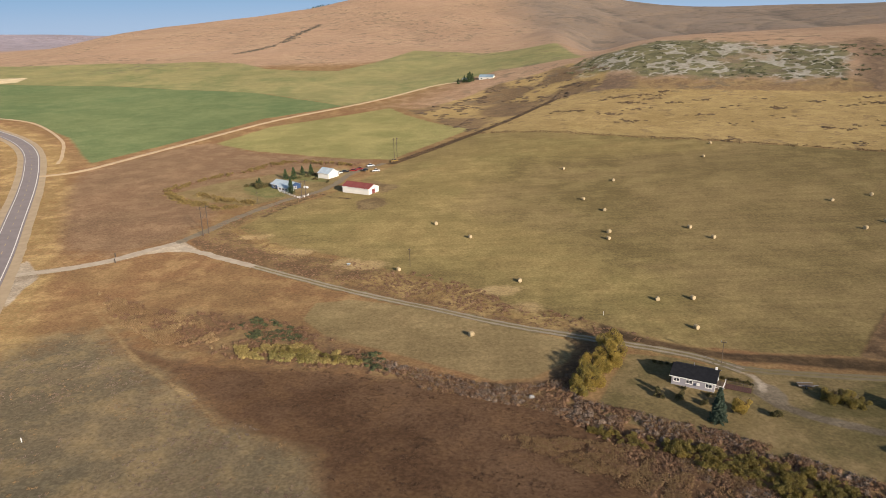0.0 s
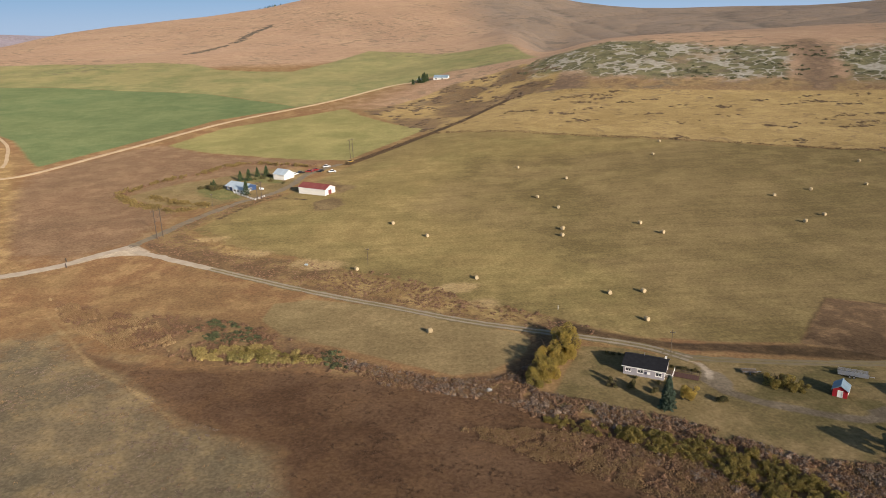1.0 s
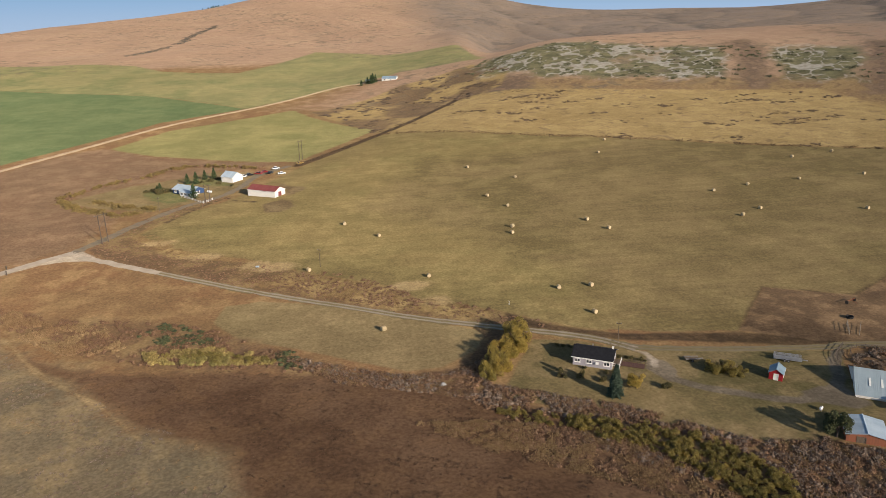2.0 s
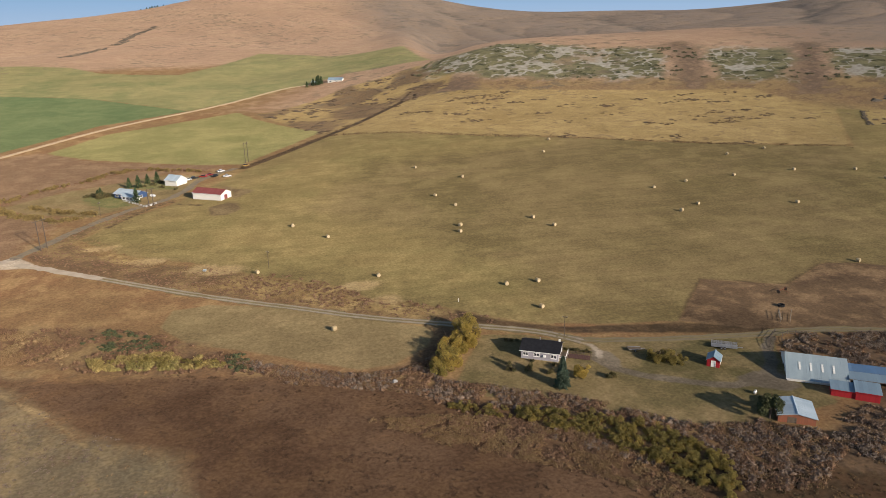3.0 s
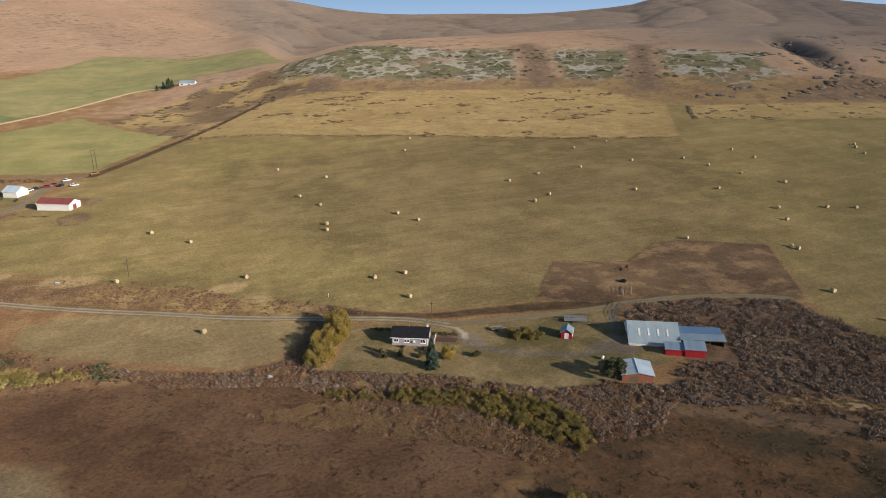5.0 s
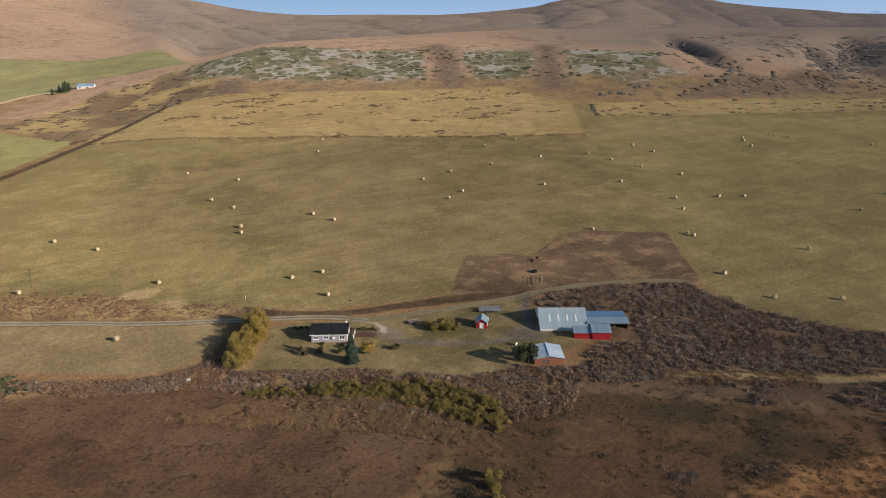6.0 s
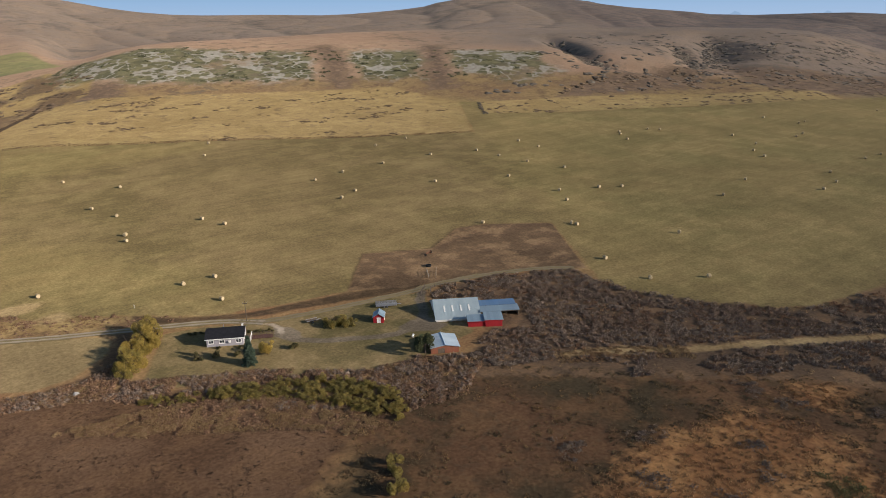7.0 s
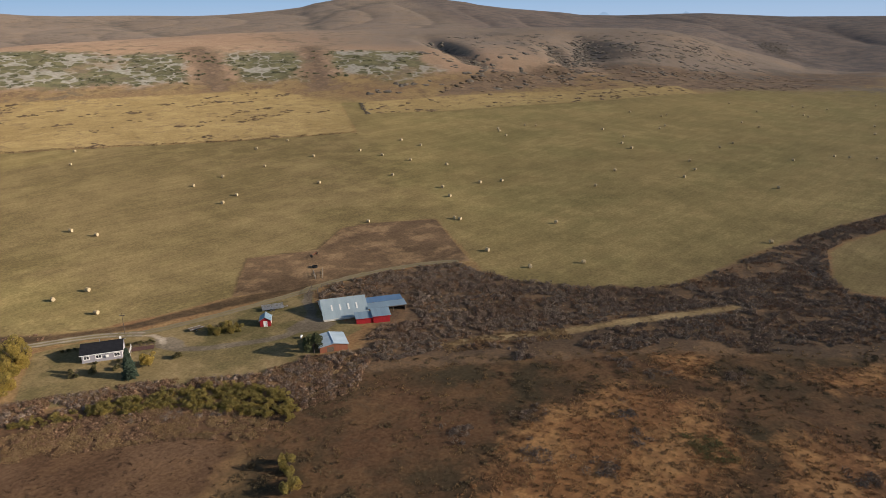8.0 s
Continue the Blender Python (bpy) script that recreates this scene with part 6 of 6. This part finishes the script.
for line, n in zip(WINDBREAK, (150, 80, 260)):
    L = smooth_line(line, 0.5)
    thicket("hedge", np.random.default_rng(n), L[np.random.default_rng(n + 1).integers(0, len(L), n)] + np.random.default_rng(n + 2).normal(0, 1.5, (n, 2)), 1.1, 0.8, 8, 0.5, OCHRE_LEAF if n < 200 else RED_BRUSH, "low brown and ochre growth along the windbreak", "brush", core=0.7)
ragged_edge = lambda x, y: (distance_in(x, y, HEATH) < -3 + 7 * np.sin(x / 6.3 + y / 11) * np.sin(y / 4.7)) & (distance_line(x, y, RILL, 2.6) < 0)
THIN = [(197, 77), (211, 66), (258, 66), (296, 50), (261, 32), (215, 45), (190, 60)]


def in_poly(x, y, poly):
    """Outside a stretch of thinner growth."""
    return distance_in(x, y, poly) < 0


g = np.random.default_rng(77)
thicket("brush", g, inside_points(g, BRUSH, 4600, lambda x, y: clear(x, y) & ragged_edge(x, y) & patchy(x, y, 7, -0.7) & (in_poly(x, y, THIN) | patchy(x, y, 11, 0.1, 4.0))), 1.0, 1.0, 24, 0.55, BRUSH_LEAF, "dense grey-brown leafless brush", "brush", 1.5, 0.26)
thicket("brush", g, inside_points(g, BRUSH, 1300, lambda x, y: clear(x, y) & ragged_edge(x, y) & patchy(x, y, 10, 0.0, 2.0)), 0.9, 0.8, 20, 0.5, RED_BRUSH, "reddish-brown low brush", "brush", 1.5, 0.25)
thicket("brush", g, inside_points(g, BRUSH, 700, lambda x, y: clear(x, y) & patchy(x, y, 9, 0.5, 6.0)), 0.8, 0.45, 10, 0.36, STRAW_LEAF, "pale dry grass clumps among the brush", "grass", 1.8, core=0.4, seg=6)
STRIP = [(-24, 172), (-10, 165), (8, 155), (22, 154), (31, 160), (31, 146), (60, 131), (79, 115), (93, 110.5), (104, 106), (106, 98), (92, 88), (78, 90), (60, 106), (36, 126), (22, 142), (-8, 154)]
off_willows = lambda x, y: clear(x, y) & (distance_in(x, y, WILLOWS) < 0)
thicket("brush", g, inside_points(g, STRIP, 1900, lambda x, y: off_willows(x, y) & patchy(x, y, 6, -0.4)), 0.85, 0.65, 16, 0.4, RED_BRUSH, "rust-brown brush below the fields", "brush", core=0.6)
thicket("brush", g, inside_points(g, STRIP, 900, lambda x, y: off_willows(x, y) & patchy(x, y, 8, -0.2, 3.0)), 0.95, 0.8, 16, 0.4, BRUSH_LEAF, "grey-brown twiggy brush below the fields", "brush", core=0.6)
thicket("tall_grass", g, inside_points(g, STRIP, 700, lambda x, y: off_willows(x, y) & patchy(x, y, 9, 0.1, 5.0)), 0.9, 0.6, 16, 0.5, STRAW_LEAF, "dry straw grass between the brush", "grass", 2.0, 0.12)
thicket("reeds", g, inside_points(g, [(-62, 180), (-42, 180), (-27, 174), (-23, 167), (-40, 169), (-57, 173)], 620, lambda x, y: patchy(x, y, 6, -0.5)), 0.8, 0.9, 10, 0.5, REED_LEAF, "tall straw and green marsh reeds", "reeds", 2.5, core=0.7)
thicket("brush", g, inside_points(g, MARSH, 900, lambda x, y: patchy(x, y, 9, -0.1)), 0.85, 0.65, 16, 0.4, RED_BRUSH, "brown marsh brush", "brush", core=0.6)
thicket("brush", g, inside_points(g, [(-120, 224), (-103, 215), (-77, 200), (-62, 178), (-83, 183), (-103, 200)], 800, lambda x, y: patchy(x, y, 8, -0.1, 2.0)), 0.8, 1.0, 12, 0.5, STRAW_LEAF, "straw-coloured marsh reeds", "reeds", 2.5, core=0.6)
thicket("brush", g, inside_points(g, [(-66, 193), (-59, 201), (-45, 192), (-41, 182), (-54, 182)], 150, lambda x, y: patchy(x, y, 7, -0.4)), 1.0, 0.4, 14, 0.4, DARK_LEAF, "dark green marsh shrubs", "brush", core=0.85)
thicket("brush", g, inside_points(g, [(-25, 174), (-19, 174), (-16, 164), (-21, 163)], 45), 1.0, 0.5, 14, 0.4, DARK_LEAF, "dark green marsh shrubs", "brush", core=0.85)
thicket("grass_tufts", g, inside_points(g, SAGE, 900, lambda x, y: patchy(x, y, 11, 0.3)), 0.6, 0.22, 14, 0.4, BRUSH_LEAF, "grey-brown sage tufts", "grass", 1.5)
thicket("grass_tufts", g, inside_points(g, HEATH, 2600, lambda x, y: patchy(x, y, 12, 0.0)), 0.9, 0.3, 16, 0.45, GRASS_LEAF, "rusty dry grass tufts", "grass", 2.0)
in_ember = lambda x, y: np.maximum.reduce([distance_in(x, y, p) for p in (EMBER, *EMBERS)])
thicket("brush", g, inside_points(g, HEATH, 1100, lambda x, y: patchy(x, y, 15, 0.35, 1.0) & (in_ember(x, y) < 0)), 1.5, 0.4, 30, 0.4, HEATH_LEAF, "low olive-grey brush on the heath", "brush", 1.2, 0.22)
thicket("grass_tufts", g, inside_points(g, HEATH, 1500, lambda x, y: in_ember(x, y) > -2), 0.9, 0.3, 16, 0.45, EMBER_LEAF, "orange dry grass tufts", "grass", 2.0)
spots = np.array([(148, 37), (146, 46), (111, 50), (95, 56), (99, 40), (133, -14), (159, 21), (118, 26), (104, 26), (126, 33)], float)
thicket("brush", g, spots[g.integers(0, len(spots), 150)] + g.normal(0, 1.9, (150, 2)), 1.2, 0.8, 40, 0.4, BRUSH_LEAF, "grey brush clumps on the heath", "brush", 1.4, 0.22)
thicket("brush", g, inside_points(g, [(126, 21), (129, 14), (124, 6), (119, 12)], 60), 1.3, 0.5, 36, 0.4, OLIVE_LEAF, "low green shrubs in the orange grass", "brush", 1.3, 0.22)
thicket("hill_brush", g, inside_points(g, SCREE, 260, lambda x, y: patchy(x, y, 26, 0.2)), 3.2, 0.45, 30, 1.2, SAGE_LEAF, "dark green juniper mats on the rocky slope", "brush", 1.0, 0.38)
L = smooth_line([(-33, 428), (-10, 462), (20, 505), (60, 482), (155, 431), (216, 393), (316, 343)], 1.0)
thicket("fence_brush", g, L[(g.uniform(0, 1, 460) ** 1.1 * (len(L) - 1)).astype(int)] + g.normal(0, 1.5, (460, 2)), 2.1, 0.55, 8, 0.6, FLAT_BRUSH, "dark brush along the field boundary", "brush", 1.0, 0.38)
L = smooth_line([(393, 426), (367, 388)], 1.0)
thicket("fence_brush", g, L[g.integers(0, len(L), 50)] + g.normal(0, 0.7, (50, 2)), 1.3, 0.8, 10, 0.6, FOLD_BRUSH, "dark brush along a ditch at the field corner", "brush", core=0.8)
for line, n, wide, lab in (([(650, 590), (585, 462), (640, 378)], 120, 5, "dark brush in a ravine of the hill"), ([(745, 480), (682, 406)], 60, 5, "dark brush in a steep gully"),
                           ([(834, 484), (752, 429), (710, 396)], 120, 11, "dark brush in a shaded hollow"), ([(-347, 1228), (-329, 1335), (-322, 1400)], 110, 4, "dark brush in a fold of the bare hill"),
                           ([(-319, 1457), (-318, 1598), (-300, 1790)], 240, 5, "dark brush along a draw of the bare hill"), ([(299, 1242), (341, 1255), (420, 1290)], 90, 10, "dark brush in the draw behind the rocky slope"),
                           ([(480, 1091), (560, 1070), (640, 1052)], 50, 9, "scattered dark brush on the bench"), ([(1860, 590), (1800, 560), (1700, 515)], 150, 24, "dark brush in a far hollow"),
                           ([(790, 440), (850, 380), (960, 340)], 90, 24, "scattered dark brush on the spur")):
    L = smooth_line(line, 2.0)
    thicket("hill_brush", g, L[g.integers(0, len(L), n)] + g.normal(0, wide, (n, 2)), 4.0, 0.45, 6, 1.0, FOLD_BRUSH, lab, "brush", 1.0, 0.38, core=0.9)
SLOPE = [(383, 445), (480, 400), (620, 345), (760, 290), (900, 230), (1000, 330), (960, 470), (820, 520), (700, 600), (560, 520), (480, 470)]
thicket("hill_brush", g, inside_points(g, SLOPE, 420, lambda x, y: patchy(x, y, 30, 0.35, 0.7)), 4.2, 0.28, 3, 0.6, FOLD_BRUSH, "low brown brush on the hill's foot", "brush", 1.0, 0.38, core=0.9)
thicket("hill_brush", g, inside_points(g, FLANK, 240, lambda x, y: patchy(x, y, 22, 0.35, 0.4)), 3.4, 0.22, 3, 0.6, FLAT_BRUSH, "low brown brush on the slope beside the draw", "brush", 1.0, 0.38, core=0.9)
spots = np.array([(286, 507), (307, 513), (271, 527), (120, 524), (178, 555), (173, 425), (236, 400), (267, 371), (150, 540), (200, 560), (98, 545)], float)
spots = np.vstack([spots, inside_points(g, UPPER, 45, lambda x, y: 0.44 * x + 0.90 * y > 500)])
thicket("hill_brush", g, spots[g.integers(0, len(spots), 420)] + g.normal(0, 1, (420, 2)) * np.array([4.5, 2.4]), 2.1, 0.35, 6, 0.6, FLAT_BRUSH, "dark brush patches in the yellow pasture", "brush", 1.0, 0.38, core=0.8)
below = [(24, 131), (40, 126), (54, 118), (64, 108), (72, 92), (64, 88), (50, 103), (28, 117), (10, 132)]
thicket("tall_grass", g, inside_points(g, below, 1500, lambda x, y: patchy(x, y, 5, -0.2, 1.7)), 1.0, 0.5, 18, 0.5, STRAW_LEAF, "tall straw-coloured dry grass below the willows", "grass", 2.0, 0.14)
thicket("brush", g, inside_points(g, below, 600, lambda x, y: patchy(x, y, 7, -0.2, 4.0)), 0.85, 0.5, 15, 0.4, RED_BRUSH, "rusty brush below the willows", "brush", core=0.6)
thicket("tall_grass", g, inside_points(g, [(124, 90), (140, 82), (156, 70), (152, 64), (138, 74), (122, 84)], 260), 0.8, 0.5, 18, 0.55, STRAW_LEAF, "straw-coloured grass along a dry rill", "grass", 2.0, 0.12)
band = [(367, 388), (421, 357), (500, 318), (574, 284), (676, 251), (698, 286), (597, 328), (466, 398), (396, 429)]
thicket("hill_brush", g, inside_points(g, band, 170, lambda x, y: patchy(x, y, 16, 0.3, 2.4)), 2.4, 0.2, 3, 0.6, FLAT_BRUSH, "dark brush scattered in the straw band", "brush", 1.0, 0.38, core=0.9)
foot = [(470, 401), (487, 417), (582, 422), (696, 407), (812, 304), (930, 200), (800, 200), (712, 240), (609, 345), (536, 369)]
thicket("hill_brush", g, inside_points(g, foot, 380, lambda x, y: patchy(x, y, 20, 0.1, 3.4)), 3.8, 0.22, 3, 0.6, FLAT_BRUSH, "dark brown brush along the hill's foot", "brush", 1.0, 0.38, core=0.9)
verge = [(-40, 233), (-19, 241), (-10, 236), (12, 219), (18, 207), (41, 193), (30, 187), (-6, 209)]
thicket("tall_grass", g, inside_points(g, verge, 420, lambda x, y: patchy(x, y, 8, -0.1, 1.1)), 0.9, 0.35, 14, 0.45, STRAW_LEAF, "straw-coloured grass on the field verge", "grass", 2.0, 0.12)
thicket("brush", g, inside_points(g, verge, 260, lambda x, y: patchy(x, y, 7, 0.0, 2.9)), 0.9, 0.5, 14, 0.4, RED_BRUSH, "rusty brush on the field verge", "brush", core=0.6)
thicket("tall_grass", g, inside_points(g, [(-95, 299), (-85, 297), (-72, 277), (-56, 266), (-40, 254), (-44, 248), (-66, 262), (-88, 283)], 200, lambda x, y: patchy(x, y, 8, -0.3, 0.6)), 0.9, 0.3, 14, 0.45, STRAW_LEAF, "straw-coloured grass at the field corner", "grass", 2.0, 0.12)
thicket("grass_tufts", g, inside_points(g, MEADOW, 900, lambda x, y: patchy(x, y, 9, 0.2, 1.9)), 0.7, 0.2, 14, 0.35, MEADOW_LEAF, "low rust-brown meadow tufts", "grass", 1.5)
thicket("grass_tufts", g, inside_points(g, SAGE, 420, lambda x, y: patchy(x, y, 13, 0.4, 3.3)), 0.6, 0.2, 12, 0.35, STRAW_LEAF, "pale straw tufts among the sage", "grass", 1.5)
thicket("grass_tufts", g, inside_points(g, MEADOW, 1700, lambda x, y: patchy(x, y, 5, -0.3, 0.3)), 0.5, 0.16, 8, 0.26, MEADOW_LEAF, "small rust-brown tussocks of the wet meadow", "grass", 1.6, 0.2)
thicket("grass_tufts", g, inside_points(g, SAGE, 2000, lambda x, y: patchy(x, y, 4, -0.4, 0.9)), 0.45, 0.2, 8, 0.24, SAGE_TUFT, "small grey sage tussocks", "grass", 1.6, 0.2)
thicket("grass_tufts", g, inside_points(g, HEATH, 2400, lambda x, y: patchy(x, y, 8, 0.1, 2.9)), 0.7, 0.3, 9, 0.3, HEATH_LEAF, "dark olive-brown heath tussocks", "grass", 1.6)
thicket("grass_tufts", g, inside_points(g, ROUGH, 1500, lambda x, y: patchy(x, y, 6, -0.3, 1.4)), 0.6, 0.22, 6, 0.3, RED_BRUSH, "rusty weeds between the lane and the hay field", "grass", 1.6, core=0.7, seg=5)
